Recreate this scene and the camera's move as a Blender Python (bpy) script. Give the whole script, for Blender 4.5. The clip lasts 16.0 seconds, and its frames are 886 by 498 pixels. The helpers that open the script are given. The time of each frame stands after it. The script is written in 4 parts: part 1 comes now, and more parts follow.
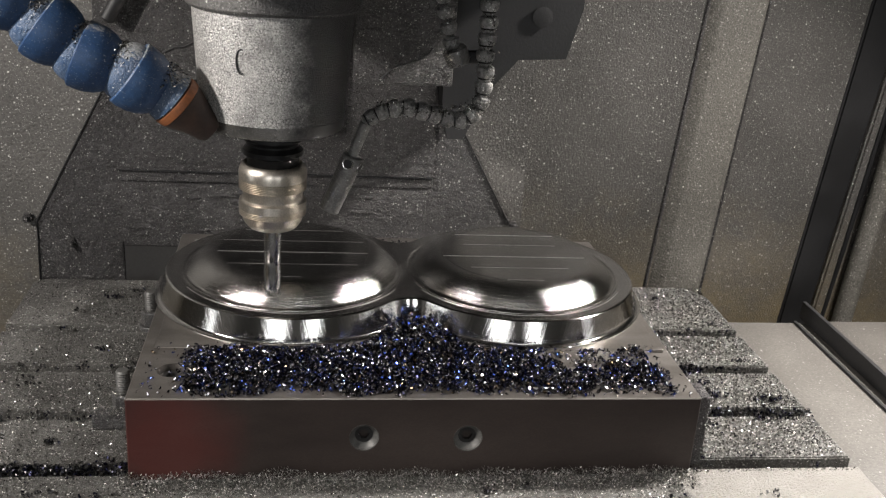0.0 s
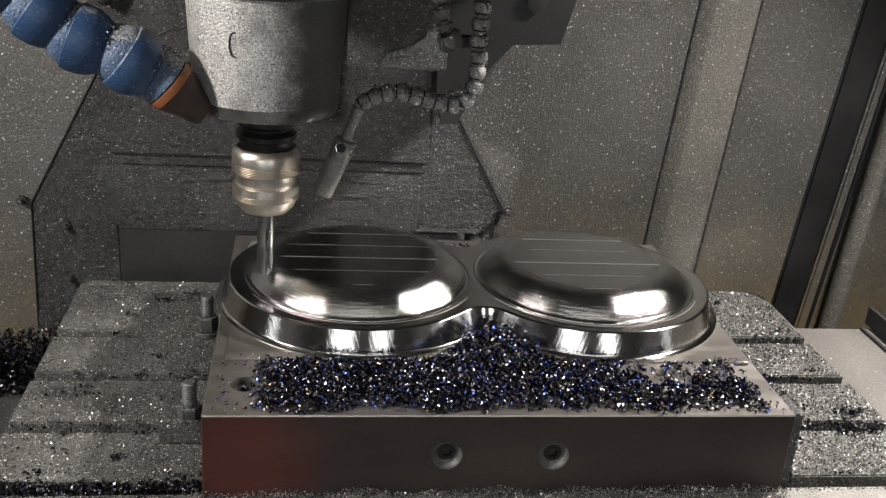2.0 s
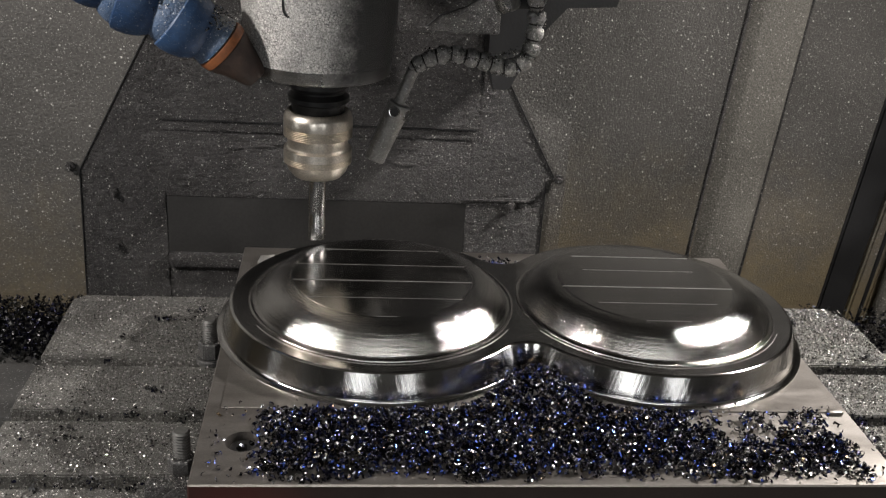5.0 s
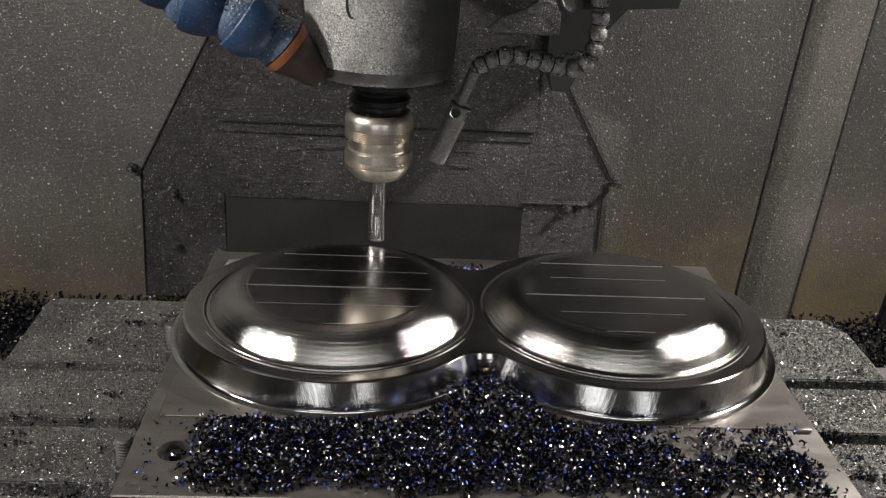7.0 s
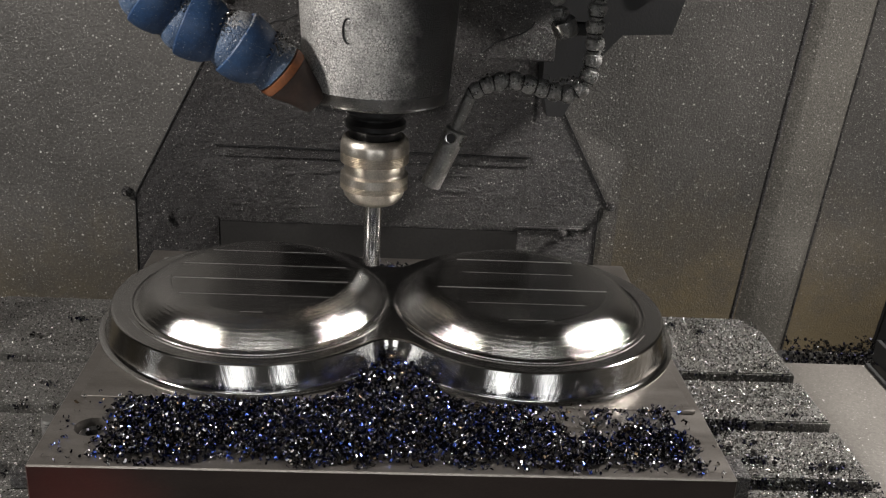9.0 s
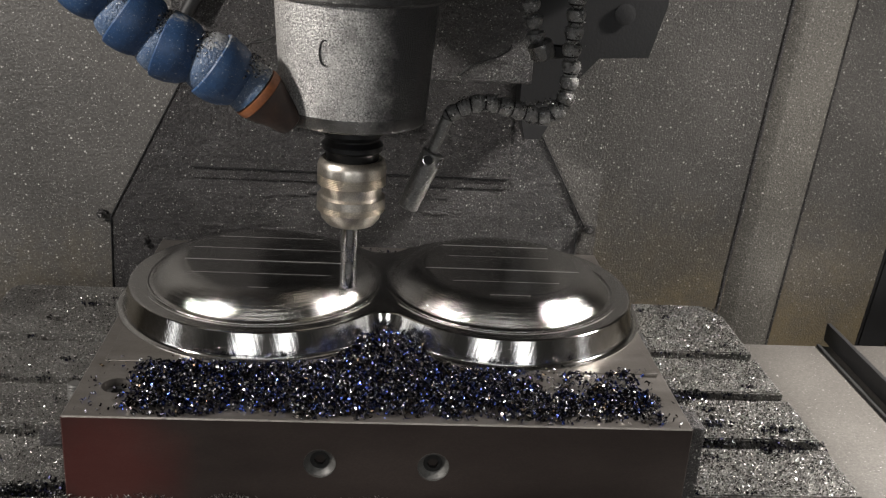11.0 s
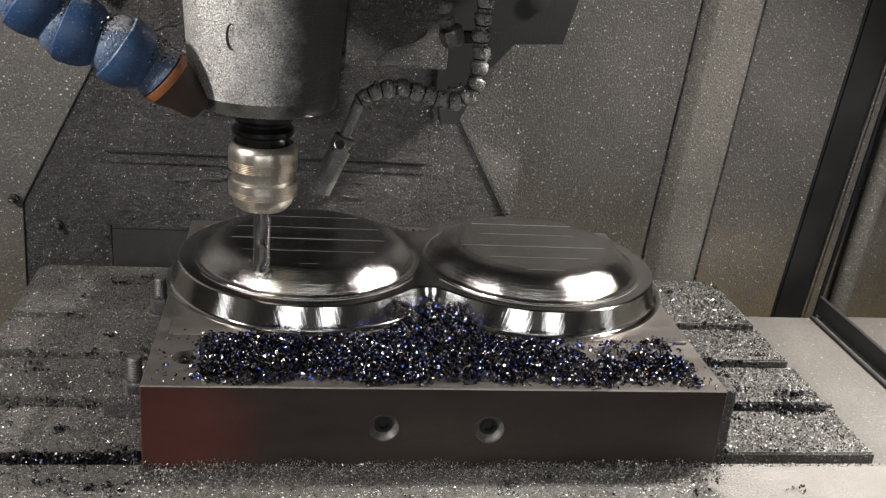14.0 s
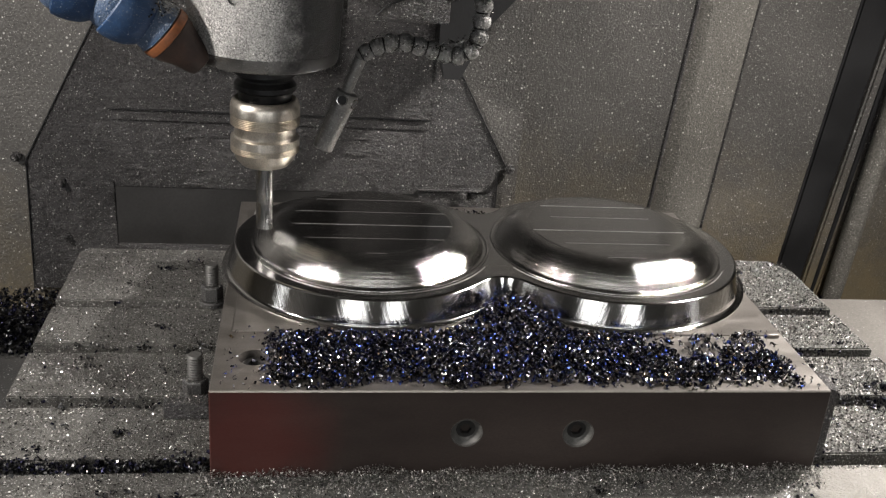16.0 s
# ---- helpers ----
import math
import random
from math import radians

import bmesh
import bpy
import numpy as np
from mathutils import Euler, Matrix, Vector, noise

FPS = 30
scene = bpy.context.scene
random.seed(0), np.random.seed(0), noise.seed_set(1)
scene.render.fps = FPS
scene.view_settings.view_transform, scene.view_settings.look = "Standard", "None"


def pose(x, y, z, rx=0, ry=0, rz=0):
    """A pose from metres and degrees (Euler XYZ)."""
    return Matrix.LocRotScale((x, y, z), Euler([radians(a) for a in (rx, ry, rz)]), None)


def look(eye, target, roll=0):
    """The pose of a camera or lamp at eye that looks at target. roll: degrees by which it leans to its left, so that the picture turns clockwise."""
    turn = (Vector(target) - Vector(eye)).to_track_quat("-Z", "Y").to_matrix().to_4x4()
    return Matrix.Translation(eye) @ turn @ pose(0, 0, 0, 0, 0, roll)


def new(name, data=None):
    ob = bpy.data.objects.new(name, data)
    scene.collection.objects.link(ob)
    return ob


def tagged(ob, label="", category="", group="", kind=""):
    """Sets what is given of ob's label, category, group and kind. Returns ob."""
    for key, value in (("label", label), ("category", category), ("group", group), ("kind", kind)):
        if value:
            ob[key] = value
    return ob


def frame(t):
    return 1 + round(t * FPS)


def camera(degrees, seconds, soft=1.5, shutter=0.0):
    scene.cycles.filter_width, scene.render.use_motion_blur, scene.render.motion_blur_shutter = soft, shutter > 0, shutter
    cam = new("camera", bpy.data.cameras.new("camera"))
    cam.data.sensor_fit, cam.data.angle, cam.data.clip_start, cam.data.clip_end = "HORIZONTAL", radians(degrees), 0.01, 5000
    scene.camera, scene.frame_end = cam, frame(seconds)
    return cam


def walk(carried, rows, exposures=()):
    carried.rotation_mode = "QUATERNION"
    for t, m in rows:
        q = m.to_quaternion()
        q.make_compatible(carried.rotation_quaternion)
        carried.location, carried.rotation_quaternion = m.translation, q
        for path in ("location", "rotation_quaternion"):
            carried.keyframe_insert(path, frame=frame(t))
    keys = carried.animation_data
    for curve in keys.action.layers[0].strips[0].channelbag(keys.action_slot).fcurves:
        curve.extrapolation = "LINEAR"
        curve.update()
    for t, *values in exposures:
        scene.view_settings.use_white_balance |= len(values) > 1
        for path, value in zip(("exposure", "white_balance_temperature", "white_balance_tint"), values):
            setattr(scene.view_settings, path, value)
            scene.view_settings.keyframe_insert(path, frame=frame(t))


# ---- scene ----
cam = camera(47.77, 16.0, soft=1.25)
ROWS = [
    (0, 0.0343, -0.9732, 0.5553, 69.16, -3.80, -6.89),
    (0.5, 0.0342, -0.9782, 0.5531, 69.49, -4.10, -7.05),
    (1, 0.0373, -0.9800, 0.5526, 69.25, -4.19, -7.13),
    (1.5, 0.0384, -0.9787, 0.5540, 68.85, -4.16, -7.07),
    (2, 0.0387, -0.9779, 0.5558, 68.34, -4.15, -6.92),
    (2.5, 0.0378, -0.9783, 0.5532, 67.96, -4.11, -6.85),
    (3, 0.0367, -0.9741, 0.5483, 67.43, -4.02, -6.68),
    (3.5, 0.0340, -0.9701, 0.5483, 66.90, -4.00, -6.54),
    (4, 0.0331, -0.9650, 0.5456, 66.75, -3.92, -6.29),
    (6.5, 0.0107, -0.9540, 0.5338, 66.82, -3.08, -2.45),
    (7, 0.0112, -0.9541, 0.5333, 66.88, -2.98, -2.23),
    (7.5, 0.0126, -0.9538, 0.5331, 66.99, -3.08, -2.38),
    (8, 0.0133, -0.9525, 0.5343, 67.31, -3.00, -2.15),
    (8.5, 0.0107, -0.9517, 0.5337, 67.73, -3.13, -2.33),
    (9, 0.0096, -0.9521, 0.5351, 68.18, -3.19, -2.53),
    (11.5, 0.0151, -0.9493, 0.5333, 69.63, -3.74, -4.14),
    (12, 0.0193, -0.9515, 0.5330, 69.49, -3.96, -4.79),
    (12.5, 0.0256, -0.9513, 0.5348, 69.26, -4.21, -5.54),
    (13, 0.0305, -0.9535, 0.5377, 69.15, -4.43, -6.40),
    (13.5, 0.0346, -0.9572, 0.5389, 69.03, -4.51, -6.87),
    (14, 0.0362, -0.9614, 0.5373, 68.95, -4.58, -7.09),
    (14.5, 0.0374, -0.9647, 0.5354, 68.59, -4.57, -7.15),
    (15, 0.0381, -0.9665, 0.5366, 67.99, -4.39, -7.13),
    (15.5, 0.0389, -0.9640, 0.5366, 67.31, -4.34, -7.04),
    (16, 0.0377, -0.9618, 0.5355, 66.52, -4.27, -6.93),
]
walk(cam, [(t, pose(x, y, z, rx, ry, rz)) for t, x, y, z, rx, ry, rz in ROWS],
     exposures=[(0, 0.0), (3, 0.0), (4, -0.1), (6.5, -0.5), (7.5, -0.5), (9, -0.45), (11.5, -0.18), (13, -0.06), (16, -0.02)])

# the table circles under the fixed spindle: centre, radius, and the angle at each time
CIRCLE = (-0.0218, -0.1118, 0.1131)
ANGLES = {0: 79.5, 0.5: 66.9, 1: 53.8, 1.5: 40.6, 2: 26.3, 2.5: 13.1, 3: -1.4, 3.5: -15.5, 4: -28.9, 6.5: -92.7, 7: -105.4, 7.5: -117.6, 8: -130.7, 8.5: -144.2, 9: -158.5, 11.5: -232.7, 12: -245.3, 12.5: -257.8, 13: -270.1, 13.5: -282.8, 14: -295.4, 14.5: -308.2, 15: -321.4, 15.5: -335.4, 16: -349.8}

# ---- world and light ----
world = bpy.data.worlds.new("world")
scene.world = world
world.use_nodes = True
world.node_tree.nodes["Background"].inputs[0].default_value = (0.9, 0.95, 1.0, 1)
world.node_tree.nodes["Background"].inputs[1].default_value = 0.02


def area_lamp(name, eye, target, sx, sy, watts, colour, spread=180, shape="RECTANGLE"):
    data = bpy.data.lights.new(name, "AREA")
    data.shape, data.size, data.size_y, data.energy, data.color = shape, sx, sy, watts, colour
    data.spread = radians(spread)
    ob = new(name, data)
    ob.matrix_world = look(eye, target)
    return ob


WARM = (1.0, 0.945, 0.895)
area_lamp("work_light", (-1.06, -0.53, 0.93), (0.25, -0.12, 0.05), 0.080, 0.090, 18.5, WARM, 150, "ELLIPSE")
area_lamp("work_light", (1.00, 0.09, 0.88), (0.60, -0.14, 0.0), 0.075, 0.085, 18.5, WARM, 125, "ELLIPSE")
for wx, ww, watts in ((-0.56, 0.62, 8.0), (0.86, 0.34, 5.0)):
    area_lamp("shop_window", (wx, -2.6, 0.53), (wx, 0.0, 0.53), ww, 0.80, watts, (0.97, 0.98, 1.0))
# unseen side panels, added for the bright strips mirrored in the skirt
area_lamp("side_panel_light", (-1.34, -0.42, 0.26), (0.0, -0.20, 0.16), 0.30, 0.42, 1.2, (0.97, 0.98, 1.0))
area_lamp("side_panel_light", (1.35, -0.52, 0.26), (0.2, -0.10, 0.16), 0.12, 0.42, 0.45, (0.97, 0.98, 1.0))
# unseen fill lamp over the shop, added to brighten reflections and the block
area_lamp("shop_fill_light", (0.0, -2.2, 2.35), (0.0, -2.2, 0.0), 2.4, 0.5, 30, (1.0, 0.98, 0.94))


# ---- materials ----
def node(nt, kind, **sets):
    n = nt.nodes.new(kind)
    for k, val in sets.items():
        if k in n.inputs:
            n.inputs[k].default_value = val
    return n


def ramp(nt, src, stops):
    r = nt.nodes.new("ShaderNodeValToRGB")
    els = r.color_ramp.elements
    while len(els) < len(stops):
        els.new(0.5)
    for e, (p, c) in zip(els, stops):
        e.position = p
        e.color = (*c, 1) if len(c) == 3 else c
    nt.links.new(src, r.inputs[0])
    return r.outputs[0]


def mix(nt, fac, a, b):
    m = nt.nodes.new("ShaderNodeMix")
    m.data_type = "RGBA"
    for sock, val in ((m.inputs[0], fac), (m.inputs[6], a), (m.inputs[7], b)):
        if isinstance(val, (int, float)):
            sock.default_value = val
        elif isinstance(val, tuple):
            sock.default_value = (*val, 1)
        else:
            nt.links.new(val, sock)
    return m.outputs[2]


def surface(name, c1, c2, rough=(0.4, 0.6), metal=0.0, scale=8.0, grain=300.0, bump=0.2, depth=0.001,
            speck=None, speck_scale=350.0, speck_level=0.85, stretch=(1, 1, 1), spec=0.5, grit=0.0, lump=0.0, cracks=0.0):
    """Two-scale mottled colour, grain relief, and optional bright flakes lying on the surface."""
    m = bpy.data.materials.new(name)
    m.use_nodes = True
    nt = m.node_tree
    bsdf = nt.nodes["Principled BSDF"]
    tc = nt.nodes.new("ShaderNodeTexCoord")
    mp = nt.nodes.new("ShaderNodeMapping")
    mp.inputs["Scale"].default_value = stretch
    nt.links.new(tc.outputs["Object"], mp.inputs[0])
    co = mp.outputs[0]
    big = node(nt, "ShaderNodeTexNoise", Scale=scale, Detail=6.0, Roughness=0.65)
    fine = node(nt, "ShaderNodeTexNoise", Scale=grain, Detail=3.0, Roughness=0.6)
    for n in (big, fine):
        nt.links.new(co, n.inputs["Vector"])
    blotch = ramp(nt, big.outputs[0], [(0.32, (0, 0, 0)), (0.68, (1, 1, 1))])
    col = mix(nt, blotch, c1, c2)
    lo, hi = 0.72 - grit, 1.15 + grit
    dark = ramp(nt, fine.outputs[0], [(0.3, (lo,) * 3), (0.7, (hi,) * 3)])
    mul = nt.nodes.new("ShaderNodeMix")
    mul.data_type, mul.blend_type = "RGBA", "MULTIPLY"
    mul.inputs[0].default_value = 0.8
    nt.links.new(col, mul.inputs[6])
    nt.links.new(dark, mul.inputs[7])
    col = mul.outputs[2]
    if cracks:
        cv = node(nt, "ShaderNodeTexVoronoi", Scale=cracks)
        cv.feature = "DISTANCE_TO_EDGE"
        cn = node(nt, "ShaderNodeTexNoise", Scale=cracks * 1.3, Detail=4.0)
        nt.links.new(tc.outputs["Object"], cn.inputs["Vector"])
        cw = nt.nodes.new("ShaderNodeVectorMath")
        cw.operation = "MULTIPLY_ADD"
        nt.links.new(cn.outputs["Color"], cw.inputs[0])
        cw.inputs[1].default_value = (0.6 / cracks,) * 3
        nt.links.new(tc.outputs["Object"], cw.inputs[2])
        nt.links.new(cw.outputs[0], cv.inputs["Vector"])
        line = ramp(nt, cv.outputs["Distance"], [(0.02, (1, 1, 1)), (0.07, (0, 0, 0))])
        some = ramp(nt, big.outputs[0], [(0.50, (0, 0, 0)), (0.60, (0.8, 0.8, 0.8))])
        cm = nt.nodes.new("ShaderNodeMath")
        cm.operation = "MULTIPLY"
        nt.links.new(line, cm.inputs[0])
        nt.links.new(some, cm.inputs[1])
        col = mix(nt, cm.outputs[0], col, tuple(c * 0.15 for c in c1))
    rgh = ramp(nt, big.outputs[0], [(0.3, (rough[0],) * 3), (0.7, (rough[1],) * 3)])
    met = None
    if speck:
        jit = node(nt, "ShaderNodeTexNoise", Scale=900.0, Detail=1.0)
        nt.links.new(tc.outputs["Object"], jit.inputs["Vector"])
        wob = nt.nodes.new("ShaderNodeVectorMath")
        wob.operation = "MULTIPLY_ADD"
        nt.links.new(jit.outputs["Color"], wob.inputs[0])
        wob.inputs[1].default_value = (0.0022,) * 3
        nt.links.new(tc.outputs["Object"], wob.inputs[2])
        for k, level, tint in ((1.9, speck_level - 0.10, 0.62), (1.0, speck_level, 1.0), (0.55, 0.5 + speck_level / 2, 1.0)):
            vo = node(nt, "ShaderNodeTexVoronoi", Scale=speck_scale * k)
            nt.links.new(wob.outputs[0], vo.inputs["Vector"])
            sep = nt.nodes.new("ShaderNodeSeparateColor")
            nt.links.new(vo.outputs["Color"], sep.inputs[0])
            pick = ramp(nt, sep.outputs[0], [(level, (0, 0, 0)), (min(level + 0.10, 1), (1, 1, 1))])
            near = ramp(nt, vo.outputs["Distance"], [(0.18, (1, 1, 1)), (0.40, (0, 0, 0))])
            both = nt.nodes.new("ShaderNodeMath")
            both.operation = "MULTIPLY"
            nt.links.new(pick, both.inputs[0])
            nt.links.new(near, both.inputs[1])
            col = mix(nt, both.outputs[0], col, tuple(c * tint for c in speck))
    nt.links.new(col, bsdf.inputs["Base Color"])
    nt.links.new(rgh, bsdf.inputs["Roughness"])
    bsdf.inputs["Metallic"].default_value = metal
    bsdf.inputs["Specular IOR Level"].default_value = spec
    bp = node(nt, "ShaderNodeBump", Strength=bump, Distance=depth)
    nt.links.new(fine.outputs[0], bp.inputs["Height"])
    if lump:
        mid = node(nt, "ShaderNodeTexNoise", Scale=75.0, Detail=5.0, Roughness=0.7)
        st = nt.nodes.new("ShaderNodeMapping")
        st.inputs["Scale"].default_value = (1, 1, 1.6)
        nt.links.new(tc.outputs["Object"], st.inputs[0])
        nt.links.new(st.outputs[0], mid.inputs["Vector"])
        cake = ramp(nt, mid.outputs[0], [(0.42, (0, 0, 0)), (0.66, (1, 1, 1))])
        b2 = node(nt, "ShaderNodeBump", Strength=0.8, Distance=lump)
        nt.links.new(cake, b2.inputs["Height"])
        nt.links.new(b2.outputs[0], bp.inputs["Normal"])
    nt.links.new(bp.outputs[0], bsdf.inputs["Normal"])
    return m


M = {}
M["wall"] = surface("sheet_metal_dusty", (0.066, 0.063, 0.058), (0.115, 0.109, 0.101), (0.34, 0.55), 0.0, 4.0, 300, 0.7, 0.002, (0.78, 0.76, 0.72), 430, 0.895, grit=0.28, lump=0.0004)
M["cover"] = surface("cover_dusty", (0.045, 0.043, 0.044), (0.086, 0.082, 0.082), (0.28, 0.5), 0.0, 5.0, 460, 1.0, 0.003, (0.74, 0.73, 0.70), 480, 0.885, grit=0.3, lump=0.006)
M["black"] = surface("dull_black", (0.006, 0.006, 0.0065), (0.016, 0.016, 0.017), (0.45, 0.7), 0.0, 10, 300, 0.3, 0.001)
M["rubber"] = surface("shaded_way_cover", (0.018, 0.0175, 0.017), (0.029, 0.028, 0.027), (0.5, 0.7), 0.0, 8, 300, 0.2, 0.0006)
M["table"] = surface("table_iron_with_swarf", (0.050, 0.048, 0.044), (0.142, 0.138, 0.128), (0.3, 0.5), 0.3, 11.0, 420, 1.0, 0.003, (0.85, 0.84, 0.81), 480, 0.80, grit=0.28)
M["table_side"] = surface("table_iron", (0.08, 0.078, 0.075), (0.14, 0.138, 0.13), (0.4, 0.6), 0.4, 12, 300, 0.4, 0.001)
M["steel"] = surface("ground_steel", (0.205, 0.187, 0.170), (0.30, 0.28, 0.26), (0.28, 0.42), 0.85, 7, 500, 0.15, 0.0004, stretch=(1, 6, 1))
M["darksteel"] = surface("oxide_steel", (0.018, 0.018, 0.019), (0.045, 0.045, 0.045), (0.25, 0.45), 0.7, 20, 400, 0.2, 0.0005)
M["carbide"] = surface("tool_steel", (0.5, 0.5, 0.5), (0.66, 0.65, 0.63), (0.16, 0.22), 1.0, 30, 500, 0.02, 0.0001)
M["line"] = surface("cutter_line_burr", (0.40, 0.39, 0.375), (0.60, 0.59, 0.57), (0.34, 0.46), 0.95, 40, 600, 0.3, 0.0003)
M["nose"] = surface("spindle_nose_dusty", (0.26, 0.255, 0.245), (0.56, 0.55, 0.53), (0.28, 0.42), 0.40, 26, 620, 0.8, 0.0014, (0.95, 0.94, 0.91), 600, 0.86, grit=0.60, cracks=260.0)
M["collar"] = surface("collar_dusty", (0.075, 0.073, 0.070), (0.16, 0.156, 0.15), (0.3, 0.5), 0.2, 16, 460, 0.8, 0.002, (0.8, 0.79, 0.76), 500, 0.86, grit=0.3)
M["nosering"] = surface("polished_nose_edge", (0.30, 0.296, 0.285), (0.48, 0.47, 0.455), (0.20, 0.30), 0.95, 30, 500, 0.2, 0.0006, (0.8, 0.79, 0.75), 560, 0.93)
M["blue"] = surface("blue_hose_plastic", (0.014, 0.042, 0.108), (0.028, 0.072, 0.165), (0.38, 0.55), 0.0, 14, 300, 0.4, 0.001, (0.5, 0.52, 0.55), 650, 0.95)
M["bluedust"] = surface("blue_plastic_under_swarf", (0.03, 0.07, 0.15), (0.10, 0.14, 0.21), (0.35, 0.6), 0.0, 60, 420, 0.9, 0.002, (0.75, 0.77, 0.80), 560, 0.86)
M["orange"] = surface("orange_nozzle_plastic", (0.34, 0.115, 0.035), (0.16, 0.06, 0.028), (0.45, 0.6), 0.0, 34, 300, 0.4, 0.001)
M["hose"] = surface("grey_hose_swarf", (0.11, 0.11, 0.108), (0.38, 0.375, 0.365), (0.22, 0.4), 0.5, 90, 420, 0.9, 0.0026, (0.95, 0.95, 0.92), 520, 0.82)
M["pipe"] = surface("grey_nozzle_metal", (0.15, 0.148, 0.142), (0.27, 0.265, 0.255), (0.3, 0.45), 0.5, 60, 450, 0.6, 0.002, (0.6, 0.6, 0.58), 650, 0.88)
M["tip"] = surface("brown_nozzle_plastic", (0.070, 0.036, 0.024), (0.026, 0.019, 0.017), (0.4, 0.6), 0.0, 30, 300, 0.3, 0.001)
M["grey"] = surface("clean_grey_plate", (0.080, 0.074, 0.067), (0.122, 0.114, 0.104), (0.45, 0.6), 0.0, 6, 300, 0.2, 0.0006, (0.5, 0.5, 0.48), 420, 0.97, grit=0.05, spec=0.35)
M["rib"] = surface("rib_sheet_dusty", (0.118, 0.112, 0.098), (0.175, 0.166, 0.146), (0.36, 0.55), 0.0, 5.0, 320, 0.7, 0.002, (0.74, 0.72, 0.66), 430, 0.86, grit=0.28, lump=0.0004)
M["floor"] = surface("tray_dark", (0.03, 0.03, 0.03), (0.07, 0.068, 0.065), (0.5, 0.7), 0.0, 10, 300, 0.5, 0.002, (0.5, 0.5, 0.5), 300, 0.93)
M["room"] = surface("shop_wall", (0.20, 0.20, 0.195), (0.28, 0.28, 0.27), (0.6, 0.8), 0.0, 2, 50, 0.1, 0.001)


def block_material():
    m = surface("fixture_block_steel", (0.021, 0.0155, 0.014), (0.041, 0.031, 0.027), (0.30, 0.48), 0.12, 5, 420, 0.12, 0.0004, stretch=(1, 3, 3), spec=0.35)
    nt = m.node_tree
    bsdf = nt.nodes["Principled BSDF"]
    old = bsdf.inputs["Base Color"].links[0].from_socket
    tc = nt.nodes.new("ShaderNodeTexCoord")
    gr = node(nt, "ShaderNodeVectorMath")
    gr.operation = "DISTANCE"
    nt.links.new(tc.outputs["Object"], gr.inputs[0])
    gr.inputs[1].default_value = (-0.243, -0.2185, 0.036)
    nz = node(nt, "ShaderNodeTexNoise", Scale=22.0, Detail=5.0)
    nt.links.new(tc.outputs["Object"], nz.inputs["Vector"])
    ad = nt.nodes.new("ShaderNodeMath")
    ad.operation = "MULTIPLY_ADD"
    nt.links.new(nz.outputs[0], ad.inputs[0])
    ad.inputs[1].default_value = -0.06
    nt.links.new(gr.outputs["Value"], ad.inputs[2])
    fac = ramp(nt, ad.outputs[0], [(0.0, (0.30, 0.30, 0.30)), (0.012, (0.24, 0.24, 0.24)), (0.052, (0, 0, 0))])
    nt.links.new(mix(nt, fac, old, (0.15, 0.02, 0.016)), bsdf.inputs["Base Color"])
    return m


M["block"] = block_material()


def dark_flank(m, edge, soft):
    """Beyond edge in x, past a ragged noise border, the flank turns dark."""
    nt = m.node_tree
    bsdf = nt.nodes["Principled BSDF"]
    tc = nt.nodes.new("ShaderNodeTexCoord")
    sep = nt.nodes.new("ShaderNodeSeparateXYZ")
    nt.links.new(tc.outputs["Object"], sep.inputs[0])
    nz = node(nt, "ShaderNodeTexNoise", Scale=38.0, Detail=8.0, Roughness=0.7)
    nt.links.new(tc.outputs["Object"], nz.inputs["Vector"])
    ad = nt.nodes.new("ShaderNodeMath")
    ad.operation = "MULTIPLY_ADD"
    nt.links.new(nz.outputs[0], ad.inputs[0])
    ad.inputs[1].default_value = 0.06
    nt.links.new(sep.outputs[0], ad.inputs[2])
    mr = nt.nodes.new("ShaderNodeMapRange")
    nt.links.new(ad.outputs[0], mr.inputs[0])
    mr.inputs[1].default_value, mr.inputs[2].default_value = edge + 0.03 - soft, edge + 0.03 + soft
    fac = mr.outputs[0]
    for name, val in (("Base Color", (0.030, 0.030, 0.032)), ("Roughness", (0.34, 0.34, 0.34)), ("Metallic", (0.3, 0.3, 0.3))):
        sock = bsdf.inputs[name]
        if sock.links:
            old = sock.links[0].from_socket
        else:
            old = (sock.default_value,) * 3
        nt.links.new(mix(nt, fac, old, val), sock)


dark_flank(M["nose"], 0.022, 0.016)
dark_flank(M["nosering"], 0.020, 0.02)
dark_flank(M["collar"], -0.005, 0.03)


